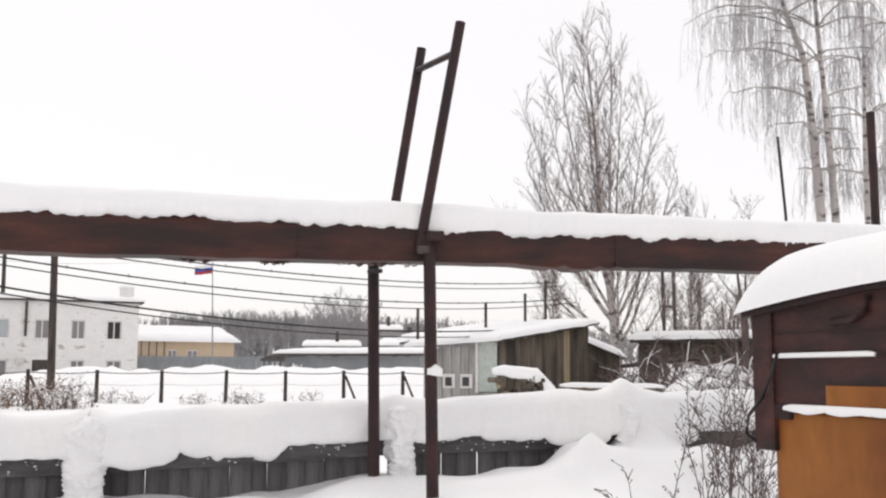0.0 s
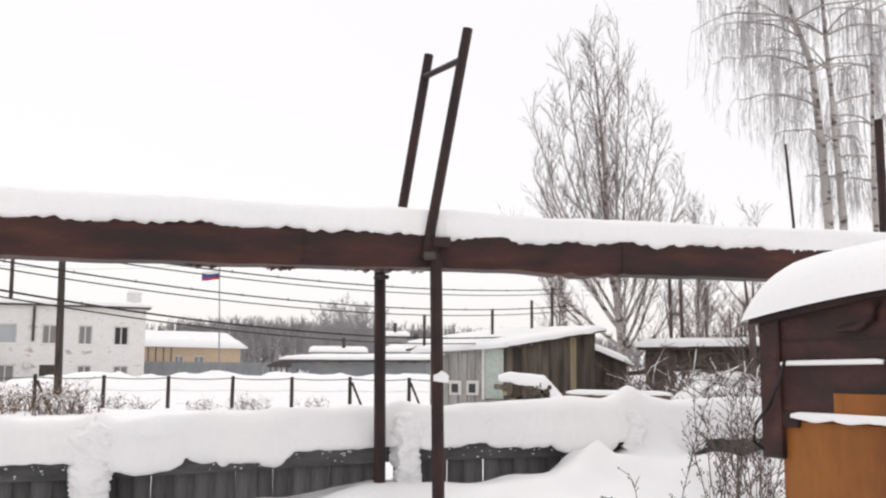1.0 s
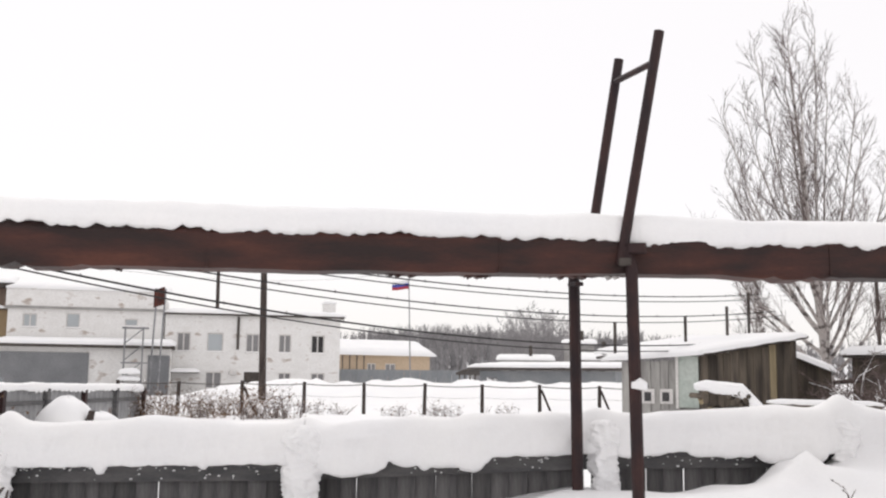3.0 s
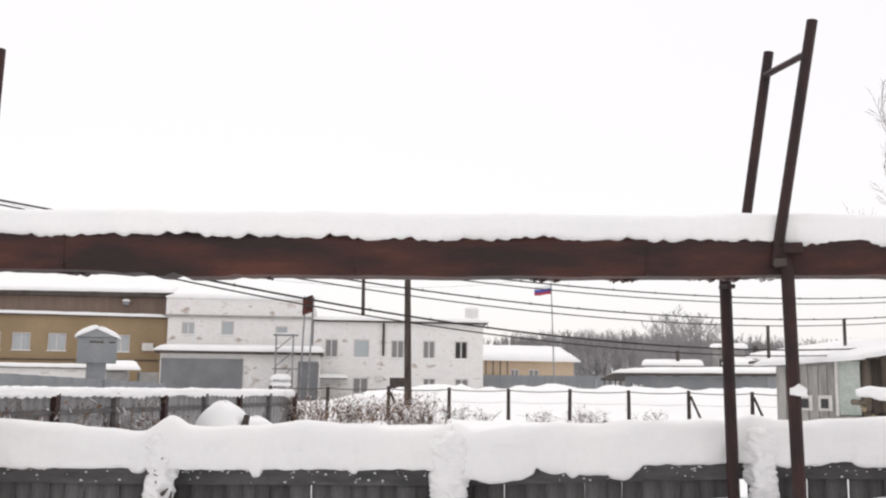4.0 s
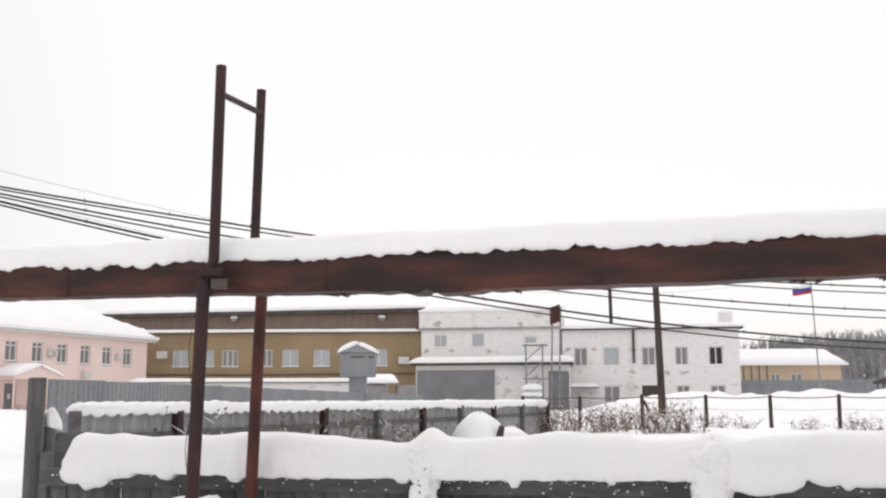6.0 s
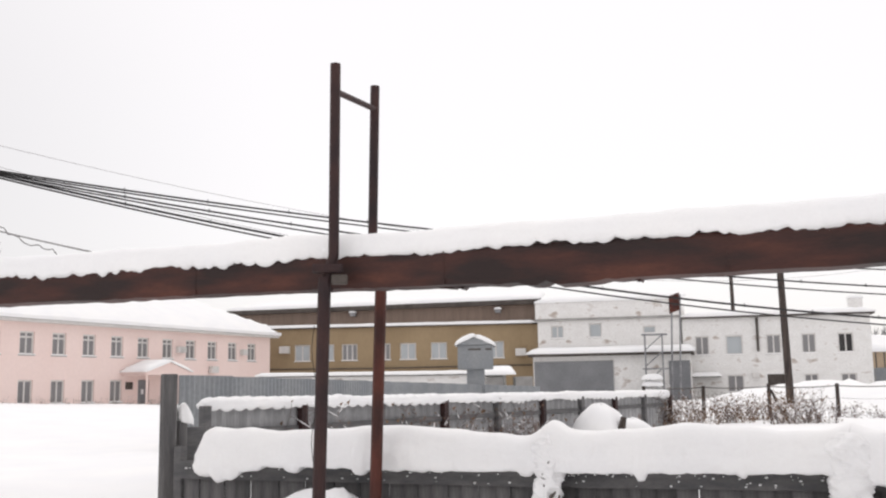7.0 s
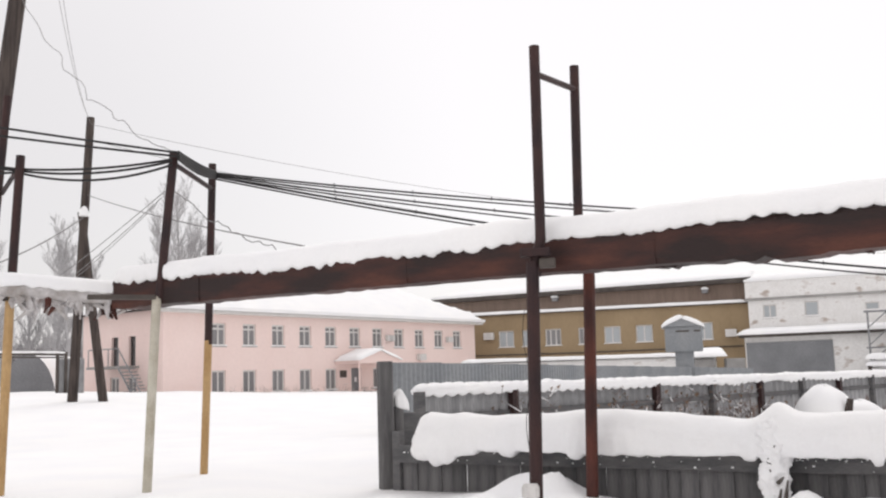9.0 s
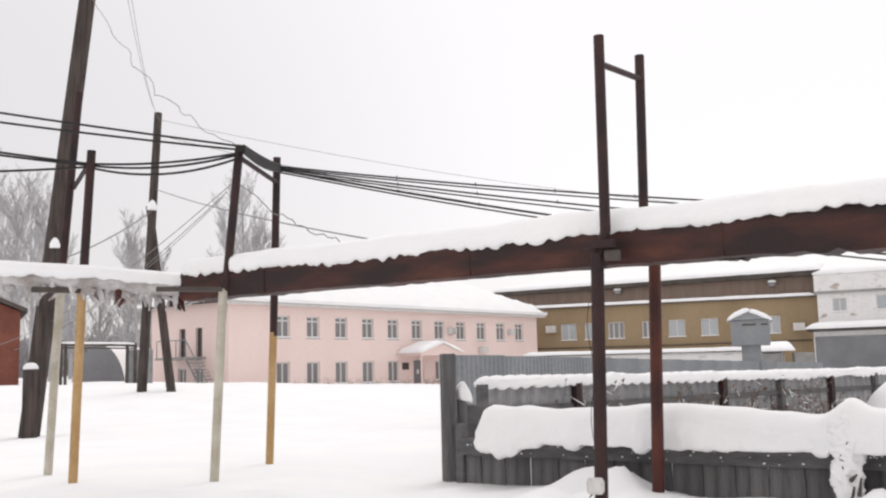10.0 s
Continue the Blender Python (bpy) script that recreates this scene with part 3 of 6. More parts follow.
part("roof_snow", snow_slab(-0.1, WL + 0.4, -0.35, 11.2, 6.2, 0.3, 9, 0.6, (0, 0.06)), SNOW, W1, smooth=True)
kinds = {0: GLASS_DEEP, 1: GLASS, 2: GLASS_PALE}
for a, b, k in up:
    w = wx(b) - wx(a)
    put_window(window_meshes(w, 1.36, 0 if k == 2 else 1, kinds[k]), W1, wx(a), 3.42, 0.14)
for a, b in lo:
    put_window(window_meshes(wx(b) - wx(a), 1.23, 1, GLASS), W1, wx(a), 0.75, 0.14)
part("door", Geo().box(wx(22.5), wx(21.6), 0.2, 0.26, 0, 1.98), DARKTRIM, W1, "dark brown door")
ca = part("canopy", Geo().box(wx(26.5), wx(24.95), -1.5, -0.01, 1.85, 1.93), DARKTRIM, W1)
part("canopy_snow", snow_slab(wx(26.55), wx(24.9), -1.55, -0.02, 1.93, 0.25, 2, 0.2), SNOW, ca, smooth=True)
part("drainpipe", Geo().tube([(wx(22.9), -0.12, 6.0), (wx(22.9), -0.12, 3.6)], 0.09, 7), DARKTRIM, W1)
ch = part("chimney", Geo().box(wx(18.0), wx(17.3), 1.5, 2.4, 6.2, 7.3), WHITEBRICK, W1)
part("chimney_snow", snow_slab(wx(18.05), wx(17.25), 1.45, 2.45, 7.3, 0.25, 2, 0.15), SNOW, ch, smooth=True)
part("air_conditioner", Geo().box(wx(23.3), wx(22.9), -0.4, -0.01, 1.75, 2.1, bevel=0.03), FRAMEWHITE, W1)

W2 = thing("white_workshop", along(w_mid + w_dir * on_wall(35.0, w_mid, w_dir), w_mid + w_dir * on_wall(27.0, w_mid, w_dir)), "taller white brick workshop wing with grey garage doors", "house")
left2 = on_wall(35.0, w_mid, w_dir)


def vx(bearing):
    return on_wall(bearing, w_mid, w_dir) - left2


VL = vx(27.0)
vh = [(vx(34.25), vx(33.53), 4.9, 5.85), (vx(32.09), vx(31.37), 4.9, 5.95), (vx(29.06), vx(28.35), 5.1, 5.65)]
part("wall", wall_with_holes(0, VL, -0.3, 6.25, vh, 0.45), WHITEBRICK, W2)
part("parapet", Geo().box(-0.15, VL + 0.1, -0.12, 0.45, 6.25, 7.6), WHITEBRICK, W2)
part("string_course", Geo().box(-0.2, VL + 0.15, -0.2, 0.0, 6.2, 6.36), CONCRETE, W2)
part("roof_snow", snow_slab(-0.2, VL + 0.2, -0.2, 11, 7.6, 0.35, 12, 0.6, (0, 0.1)), SNOW, W2, smooth=True)
part("wall", Geo().box(0, 0.4, 0.47, 11, -0.3, 7.55), WHITEBRICK, W2)
part("wall", Geo().box(VL - 0.4, VL, 0.47, 11, -0.3, 7.55), WHITEBRICK, W2)
for q, h in enumerate(vh):
    put_window(window_meshes(h[1] - h[0], h[3] - h[2], 0 if q else 1, GLASS_PALE), W2, h[0], h[2], 0.14)
gx0, gx1 = vx(35.1), vx(26.3)
an = part("garage_annex", Geo().box(gx0 + 0.3, gx1 - 0.2, -3.2, -0.02, -0.3, 3.45), WHITEBRICK, W2, "low garage annex with a snowy lean-to roof")
part("garage_door", Geo().box(vx(34.8), vx(30.55), -3.3, -3.21, 0.2, 3.1), GREYDOOR, an, "wide plain grey garage door")
part("garage_door", Geo().box(vx(27.6), vx(26.5), -3.28, -3.21, 0.2, 3.0), GREYDOOR, an)
part("lintel", Geo().box(gx0, gx1, -3.7, 0.0, 3.45, 3.66), DARKTRIM, an)
part("annex_snow", snow_slab(gx0 - 0.1, gx1 + 0.1, -3.8, 0.0, 3.66, 0.3, 17, 0.4, (0, 0.08)), SNOW, an, smooth=True)
# steel stair tower beside the annex
TW = thing("stair_tower", along(spot(29.0, 68.5), spot(27.1, 68.5)), "rusty steel lattice tower with landings and stacked sacks", "tower")
for x, z1 in ((0.0, 4.8), (1.15, 4.8)):
    for y in (0, 1.0):
        part("leg", Geo().tube([(x, y, 0.0), (x, y, z1)], 0.06, 6), STEEL, TW)
for z in (2.4, 4.7):
    part("landing", Geo().box(-0.2, 1.5, -0.1, 1.1, z, z + 0.08), STEEL, TW)
br = Geo()
for z in (0.3, 1.5, 2.6, 3.7):
    br.tube([(0, 0, z), (1.15, 0, z + 1.0)], 0.04, 5)
part("brace", br, STEEL, TW)
for x in (1.75, 2.3):
    part("mast", Geo().tube([(x - 0.1, 0.3, 0), (x + 0.15, 0.3, 7.4)], 0.07, 6), STEEL, TW)
for i in range(3):
    part("sack", snow_slab(-0.3, 1.1, -0.9, -0.1, 0.9 + 0.42 * i, 0.4, i, 0.12), SNOW, TW, "snow-covered stacked bale", smooth=True)
ban = Geo().sheet([[Vector((1.7 + 0.7 * i / 8, 0.2 + 0.08 * math.sin(i * 1.3 + j), 6.1 + 1.2 * j / 4 + 0.25 * (i / 8))) for i in range(9)] for j in range(5)])
part("banner", ban, RUST_RED, TW, "faded dark red cloth on the mast", smooth=True)

# far beige house, long grey fence, low grey store
FH = thing("beige_house", along(spot(17.4, 108), spot(12.0, 112)), "low beige house with a snowy roof", "house")
fl = (spot(12.0, 112) - spot(17.4, 108)).length
part("wall", wall_with_holes(0, fl, -0.3, 4.3, [(fl * 0.33, fl * 0.42, 2.0, 3.4), (fl * 0.52, fl * 0.63, 2.0, 3.4)], 0.4), BEIGE, FH)
part("wall", Geo().box(fl - 0.4, fl, 0.42, 7, -0.3, 4.3), BEIGE, FH)
for a, b in ((0.33, 0.42), (0.52, 0.63)):
    put_window(window_meshes(fl * (b - a), 1.4, 1, GLASS), FH, fl * a, 2.0, 0.1, False)
part("roof_snow", snow_slab(-0.5, fl + 0.6, -0.6, 5, 4.3, 0.5, 3, 0.5, (0, 0.28)), SNOW, FH, smooth=True)
po = part("porch", Geo().box(0.2, fl * 0.24, -1.6, -0.05, 2.05, 2.2), DARKTRIM, FH)
for i in range(4):
    part("porch_post", Geo().box(0.25 + i * fl * 0.073, 0.35 + i * fl * 0.073, -1.55, -1.45, 0, 4.2), DARKTRIM, po)


def panel_fence(name, a, b, z0, za, zb, n, material, label, snow=0.0, rib=0.0):
    """A sheet fence from a to b in n panels, each with its ribs."""
    m = along(a, b)
    ln = (Vector(b) - Vector(a)).xy.length
    F = thing(name, m, label, "fence")
    w = ln / n
    for i in range(n):
        zt = za + (zb - za) * (i + 0.5) / n
        g = Geo()
        ribs = max(int(w / 0.2), 1) if rib else 1
        if rib:
            pts = []
            for k in range(ribs * 4 + 1):
                x = w * k / (ribs * 4)
                pts.append((x, (0, 0, rib, rib)[k % 4]))
            g.sheet([[Vector((x, -y, z0)) for x, y in pts], [Vector((x, -y, zt)) for x, y in pts]])
            g.sheet([[Vector((x, -y + 0.012, zt)) for x, y in pts], [Vector((x, -y + 0.012, z0)) for x, y in pts]])
            g.sheet([[Vector((x, -y, zt)) for x, y in pts], [Vector((x, -y + 0.012, zt)) for x, y in pts]])
        else:
            g.box(0.01, w - 0.01, -0.04, 0.04, z0, zt)
        p = part("panel", g, material, F)
        p.location = (i * w, 0, 0)
    return F


panel_fence("grey_fence", spot(18.0, 84, 0), spot(9.8, 84, 0), -0.2, 2.42, 2.42, 9, GREYMETAL, "long plain grey sheet fence across the snow")
LS = thing("low_store", along(spot(10.3, 70), spot(1.4, 66)), "long low grey store with a thin snowy roof", "shed")
ll = (spot(10.3, 70) - spot(1.4, 66)).length
part("wall", wall_with_holes(1.6, ll, -0.2, 2.25, [(2.0, 2.9, 0.3, 1.8)], 0.3), GREYMETAL, LS)
part("wall", Geo().box(ll - 0.3, ll, 0.32, 5, -0.2, 2.25), GREYMETAL, LS)
part("roof", Geo().poly([(0.0, 1.95), (1.2, 2.35), (ll + 0.3, 2.35), (ll + 0.3, 2.5), (1.2, 2.5), (0, 2.1)], -0.5, 5), DARKTRIM, LS)
part("roof_snow", snow_slab(0.9, ll + 0.4, -0.55, 5, 2.5, 0.22, 8, 0.4, (0, 0.05)), SNOW, LS, smooth=True)
for i in range(4):
    part("post", Geo().tube([(0.2 + i * 0.4, -0.3, -0.1), (0.2 + i * 0.4, -0.3, 2.0)], 0.05, 6), DARKTRIM, LS)
for nm, b0, b1, d, z0, z1, rr in (("snowy_cottage", 8.0, 5.0, 120, 2.9, 4.2, 0.9), ("snowy_barn", 3.6, 1.0, 95, 2.8, 3.7, 0.7), ("boiler_house", 4.3, 2.6, 130, 4.6, 6.6, 0.8)):
    a, b = spot(b0, d), spot(b1, d)
    w = (b - a).length
    C = thing(nm, along(a, b), "small grey far building under a snowy roof", "house")
    part("wall", wall_with_holes(0, w, -0.3, z1, [(w * (0.2 + 0.3 * i), w * (0.32 + 0.3 * i), z1 * 0.5, z1 * 0.8) for i in range(2)], 0.3), CONCRETE, C)
    part("wall", Geo().box(0, w, 4, 4.3, -0.3, z1), DARKTRIM, C)
    part("roof_snow", snow_slab(-0.4, w + 0.4, -0.5, 4.5, z1, 0.28, d, 0.4, (0, 0.12)), SNOW, C, smooth=True)
    part("chimney", Geo().tube([(w * 0.6, 2, z1), (w * 0.6, 2, z1 + 1.8)], 0.22, 8), DARKTRIM, C)

# raised grey guard booth
GB = thing("guard_booth", along(spot(39.65, 45, 0.1), spot(37.6, 45, 0.1)), "raised grey sheet booth with a snowy pitched roof", "booth")
gw = (spot(39.65, 45) - spot(37.6, 45)).length
part("stem", Geo().box(gw * 0.25, gw * 0.75, 0.2, 1.4, 0.2, 2.1), GREYMETAL, GB)
part("cabin", Geo().box(0, gw, 0, 1.7, 2.1, 3.2, bevel=0.03), GREYMETAL, GB)
part("slot", Geo().box(gw * 0.3, gw * 0.65, -0.02, 0.0, 2.95, 3.02), DARKTRIM, GB)
part("slot", Geo().box(gw * 0.78, gw * 0.95, -0.02, 0.0, 2.95, 3.02), DARKTRIM, GB)
part("roof", Geo().poly([(-0.08, 3.2), (gw + 0.08, 3.2), (gw * 0.5, 3.55)], -0.1, 1.8), GREYMETAL, GB)
for a, b, z, k in ((-0.12, gw * 0.51, 3.2, 1), (gw * 0.49, gw + 0.12, 3.55, -1)):
    part("roof_snow", snow_slab(a, b, -0.16, 1.86, z, 0.2, 4 + k, 0.1, (k * 0.35 / (gw * 0.5), 0)), SNOW, GB, smooth=True)


# ---- snow ridges lying on long things ----
def ridge(path, zs, width, high, droop, seed, step=0.045, shift=0.0, rag=1.0, humps=(), lobes=(), teeth=None):
    """A rounded ridge of snow along a path: it overhangs the near side with a ragged lip."""
    pts, acc = [], 0.0
    for i in range(len(path) - 1):
        a, b = Vector(path[i]), Vector(path[i + 1])
        n = max(int((b - a).length / step), 2)
        for k in range(n + (i == len(path) - 2)):
            t = k / n
            p = a.lerp(b, t)
            pts.append((p, zs[i] + (zs[i + 1] - zs[i]) * t, (b - a).normalized(), acc + (b - a).length * t))
        acc += (b - a).length
    rows = []
    for q, (p, z, t, s) in enumerate(pts):
        side = Vector((t.y, -t.x, 0))
        end = min(1, 0.25 + min(q, len(pts) - 1 - q) / 7)
        w = width * (1 + 0.16 * nz(s * 0.9, seed) + 0.10 * nz(s * 3.1, seed)) * (0.6 + 0.4 * end)
        h = high * (1 + 0.22 * nz(s * 0.7, seed + 3) + 0.07 * nz(s * 2.7, seed + 3)) * end ** 0.5
        h += sum(a * math.exp(-((s - c) / 0.13) ** 2) for c, a in humps)
        lip = droop * (0.25 + rag * (1.5 * max(nz(s * 0.6, seed + 9), 0) + 0.7 * math.sqrt(abs(nz(s * 1.7, seed + 5))) + 0.75 * math.sqrt(abs(nz(s * 4.6, seed + 6))) + 0.35 * nz(s * 12.0, seed + 7)))
        belly = sum(a * math.sqrt(max(1 - ((s - c) / w2) ** 4, 0)) for c, w2, a in lobes)
        lip += belly * (1 + 0.25 * nz(s * 6, seed))
        w += belly * 0.22
        if teeth:
            lip += teeth[0] * math.sqrt(abs(math.sin(math.pi * (s + 0.5 * teeth[1] * nz(s * 2.0, seed)) / teeth[1]))) * (0.75 + 0.9 * nz(s * 1.3, seed + 2))
            h += teeth[2] * (0.6 + 0.8 * nz(s * 1.7, seed + 6)) * abs(math.sin(math.pi * (s + 0.5 * teeth[1] * nz(s * 2.0, seed)) / teeth[1]))
        lip = max(lip, 0.008)
        row = []
        prof = [(0.62, -lip * 0.75), (0.88, -lip), (1.03, -lip * 0.8), (1.08, -lip * 0.2), (1.085, h * 0.1), (1.06, h * 0.25), (1.03, h * 0.38), (0.98, h * 0.5), (0.92, h * 0.62), (0.84, h * 0.74), (0.62, h * 0.9), (0.32, h * 0.985), (0.0, h), (-0.35, h * 0.97), (-0.68, h * 0.86), (-0.92, h * 0.6), (-1.03, h * 0.3), (-1.03, -lip * 0.3), (-0.9, -lip * 0.7), (-0.6, -lip * 0.5), (0.0, -0.01)]
        for k, (x, y) in enumerate(prof):
            r = 1 + 0.12 * nz(s * 1.6, k * 0.5, seed + 8) + 0.07 * nz(s * 4, k * 0.8, seed) + 0.05 * nz(s * 11, k * 1.3, seed) + 0.03 * nz(s * 23, k * 1.9, seed)
            if lobes and 0 < k < 8:
                r += 0.022 * (1 - 2.6 * abs(nz(s * 9, y * 14, seed + 4))) + 0.02 * (1 - 2.6 * abs(nz(s * 21, y * 21, seed + 5)))
            row.append(p + side * (x * w * r + shift) + Vector((0, 0, z + y * (1 + 0.06 * nz(s * 4, k * 0.7, seed + 1)))))
        rows.append(row)
    return Geo().sheet(rows, close=True)


# ---- the heating duct across the yard ----
DUCT = [Vector((6.2, 9.75, 0)), Vector((0.0, 8.27, 0)), Vector((-6.52, 6.09, 0)), Vector((-11.23, 4.055, 0))]


def duct_run(path, half, bot, top, seed, sag=0.0):
    rows = []
    for i in range(len(path) - 1):
        a, b = path[i], path[i + 1]
        n = int((b - a).length / 0.08)
        t = (b - a).normalized()
        side = Vector((t.y, -t.x, 0))
        for k in range(n + (i == len(path) - 2)):
            u = k / n
            p = a.lerp(b, u)
            s = (i + u) * 7.0
            dz = -sag * 4 * u * (1 - u) if i == 1 else 0
            z0 = bot + dz + 0.012 * nz(s * 2.0, seed) - 0.025 * max(nz(s * 0.8, seed + 4), 0) * 2 * (nz(s * 6, seed) > -0.1)
            z1 = top + dz
            row = []
            for x, z in ((0.86, z0), (0.98, z0 + 0.03), (1.0, (z0 * 2 + z1) / 3), (1.0, (z0 + z1 * 2) / 3), (0.96, z1 - 0.03), (0.8, z1), (-0.8, z1), (-1, z1 - 0.05), (-1, z0 + 0.05), (-0.85, z0)):
                row.append(p + side * half * x * (1 + 0.05 * nz(s * 1.5, z * 3, seed)) + Vector((0, 0, z + 0.006 * nz(s * 5, x))))
            rows.append(row)
    return Geo().sheet(rows, close=True)


DT = thing("heating_duct", Matrix.Identity(4), "rusty brown sheet-metal duct carried across the yard on poles", "duct")
part("casing", duct_run(DUCT, 0.17, 2.285, 2.60, 1.0, 0.04), RUST, DT, smooth=False)
for i, (a, b, n) in enumerate(((0, 1, 2), (1, 2, 3), (2, 3, 2))):
    for k in range(n):
        u = (k + 0.5) / n
        p = DUCT[a].lerp(DUCT[b], u)
        m = along(p, DUCT[b])
        dz = -0.04 * 4 * u * (1 - u) if a == 1 else 0
        part("seam", Geo().box(-0.006, 0.006, -0.178, 0.176, 2.288 + dz, 2.58 + dz, m), RUST, DT)
rg = random.Random(8)
for k in range(12):
    p = spot(rg.uniform(-0.5, 9.0) if k < 8 else rg.uniform(12, 40), 8.2)
    q = on_wall(math.degrees(math.atan2(-p.x, p.y)), DUCT[1], (DUCT[2] - DUCT[1]).normalized())
    u = q / (DUCT[2] - DUCT[1]).length
    if not 0.0 < u < 0.95:
        continue
    w, n = rg.uniform(0.12, 0.4), 11
    z = 2.29 - 0.16 * u * (1 - u)
    edge = [(w * i / n, z - (0.006 + 0.03 * rg.random() ** 2) * math.sin(math.pi * (i + 0.5) / (n + 1))) for i in range(n + 1)]
    part("torn_lagging", Geo().poly(edge + [(w, z + 0.02), (0, z + 0.02)], -0.165, -0.05, along(DUCT[1].lerp(DUCT[2], u), DUCT[2])), FROST if k in (1, 4) else RUST, DT)
tagged(part("duct_snow", ridge([p for p in DUCT], [2.60] * 4, 0.19, 0.17, 0.07, 2.0, 0.02, 0.0, 1.2, teeth=(0.035, 0.13, 0.0)), SNOW, smooth=True), "thick fresh snow lying along the duct, ragged at the lip", "snow", kind="stuff")

# frosted pipes that go on past the corner
PIPE = [DUCT[3] + Vector((0, 0.05, 0)), spot(75.6, 11.75), spot(83, 12.4), spot(100, 14)]
FP = thing("lagged_pipe", Matrix.Identity(4), "pair of frosted pipes with torn lagging", "pipe")
for o, r in ((0.0, 0.085), (0.22, 0.06)):
    pp = []
    for i in range(3):
        for k in range(12):
            p = PIPE[i].lerp(PIPE[i + 1], k / 12)
            z = 2.385 + 0.10 * i + 0.10 * k / 12
            pp.append(p + Vector((-o * 0.9, o * 0.3, z + 0.015 * nz(i * 12 + k, o))))
    part("pipe", Geo().tube(pp, [r * (1 + 0.25 * nz(i * 0.9, r * 9)) for i in range(len(pp))], 10), FROST, FP, smooth=True)
rg = random.Random(3)
for k in range(60):
    i = rg.choice((0, 0, 1))
    p = PIPE[i].lerp(PIPE[i + 1], rg.random()) + Vector((rg.uniform(-0.1, 0.05), 0, 2.42 + 0.1 * i))
    ln = rg.uniform(0.06, 0.28)
    part("torn_strip", Geo().tube([p, p + Vector((rg.uniform(-0.08, 0.08), rg.uniform(-0.05, 0.05), -ln * 0.6)), p + Vector((rg.uniform(-0.16, 0.16), rg.uniform(-0.1, 0.1), -ln))], [0.04, 0.035, 0.012], 5), FROST if rg.random() < 0.85 else RUST_RED, FP)
tagged(part("pipe_snow", ridge(PIPE, [2.47, 2.545, 2.66, 2.78], 0.12, 0.12, 0.06, 6.0, 0.025, 0.0, 1.3), SNOW, smooth=True), "snow lying on the frosted pipes", "snow", kind="stuff")


# ---- pole frames that carry the duct ----
def pole(parent, pts, r, material, label=""):
    n = 10
    g = Geo()
    fine = []
    for i in range(len(pts) - 1):
        for k in range(6):
            fine.append(Vector(pts[i]).lerp(Vector(pts[i + 1]), k / 6))
    fine.append(Vector(pts[-1]))
    g.tube(fine, r, n)
    return part("post", g, material, parent, label, smooth=False)


FA = thing("duct_trestle", Matrix.Identity(4), "two rusty steel poles with a cross bar, leaning above the duct", "trestle", "trestles along the duct")
fb, bb = 8.03, 8.78
pole(FA, [spot_a(0.72, fb, 0.1), spot_a(1.0, fb, 2.32), spot_a(1.30, fb, 2.5)], 0.052, RUST_POLE)
pole(FA, [spot_a(1.62, fb, 2.35), spot_a(-0.79, fb, 1.4 + 0.361 * fb)], 0.044, RUST_POLE)
pole(FA, [spot_a(4.05, bb, 0.1), spot_a(4.25, bb, 2.35), spot_a(3.3, bb, 2.75)], 0.052, RUST_POLE)
pole(FA, [spot_a(3.35, bb, 2.55), spot_a(1.53, bb, 1.4 + 0.3326 * bb)], 0.044, RUST_POLE)
part("cross_bar", Geo().tube([spot_a(1.72, bb - 0.05, 1.4 + 0.3077 * bb), spot_a(-0.45, fb + 0.02, 1.4 + 0.329 * fb)], 0.028, 6), RUST_POLE, FA)
part("clamp", Geo().box(-0.03, 0.12, -0.06, 0.05, 2.44, 2.52, along(spot_a(1.0, fb - 0.02), spot_a(-1, fb - 0.02)), 0.012), RUST_POLE, FA)
part("clamp", Geo().box(-0.10, 0.0, -0.06, 0.05, 2.34, 2.40, along(spot_a(1.0, fb - 0.02), spot_a(-1, fb - 0.02)), 0.012), DARKTRIM, FA)
part("bracket", Geo().box(-0.05, 0.10, -0.04, 0.04, 2.245, 2.28, along(spot_a(4.25, bb - 0.04), spot_a(1.0, fb)), 0.01), RUST_POLE, FA)
part("bracket", Geo().box(-0.02, 0.09, -0.05, 0.05, 1.36, 1.40, along(spot_a(0.8, fb), spot_a(-1, fb)), 0.01), RUST_POLE, FA)
part("snow_lump", ridge([spot_a(1.1, fb - 0.02), spot_a(0.2, fb - 0.02)], [1.37, 1.36], 0.05, 0.09, 0.02, 4.0, 0.015), SNOW, FA, smooth=True)

FB = thing("duct_trestle", Matrix.Identity(4), "pair of upright rusty steel poles with a slanting cross bar", "trestle", "trestles along the duct")
f2, b2 = 8.43, 9.45
pole(FB, [spot_b(47.05, f2, -0.1), spot_b(46.65, f2, 2.3), spot_b(46.15, f2, 2.55), spot_b(46.05, f2, 1.4 + 0.3397 * f2)], 0.046, RUST_POLE)
pole(FB, [spot_b(47.07, f2 - 0.01, -0.1), spot_b(46.67, f2 - 0.01, 2.36)], 0.056, RUST_POLE)
pole(FB, [spot_b(43.92, b2, -0.1), spot_b(43.45, b2, 2.3), spot_b(43.95, b2, 2.7), spot_b(43.75, b2, 1.4 + 0.3153 * b2)], 0.046, RUST_POLE)
pole(FB, [spot_b(43.94, b2 - 0.01, -0.1), spot_b(43.47, b2 - 0.01, 2.34)], 0.057, RUST_RED, "reddish lower sleeve of the pole")
part("cross_bar", Geo().tube([spot_b(45.95, f2 + 0.02, 1.4 + 0.31 * f2), spot_b(43.8, b2 - 0.03, 1.4 + 0.29 * b2)], 0.028, 6), RUST_POLE, FB)
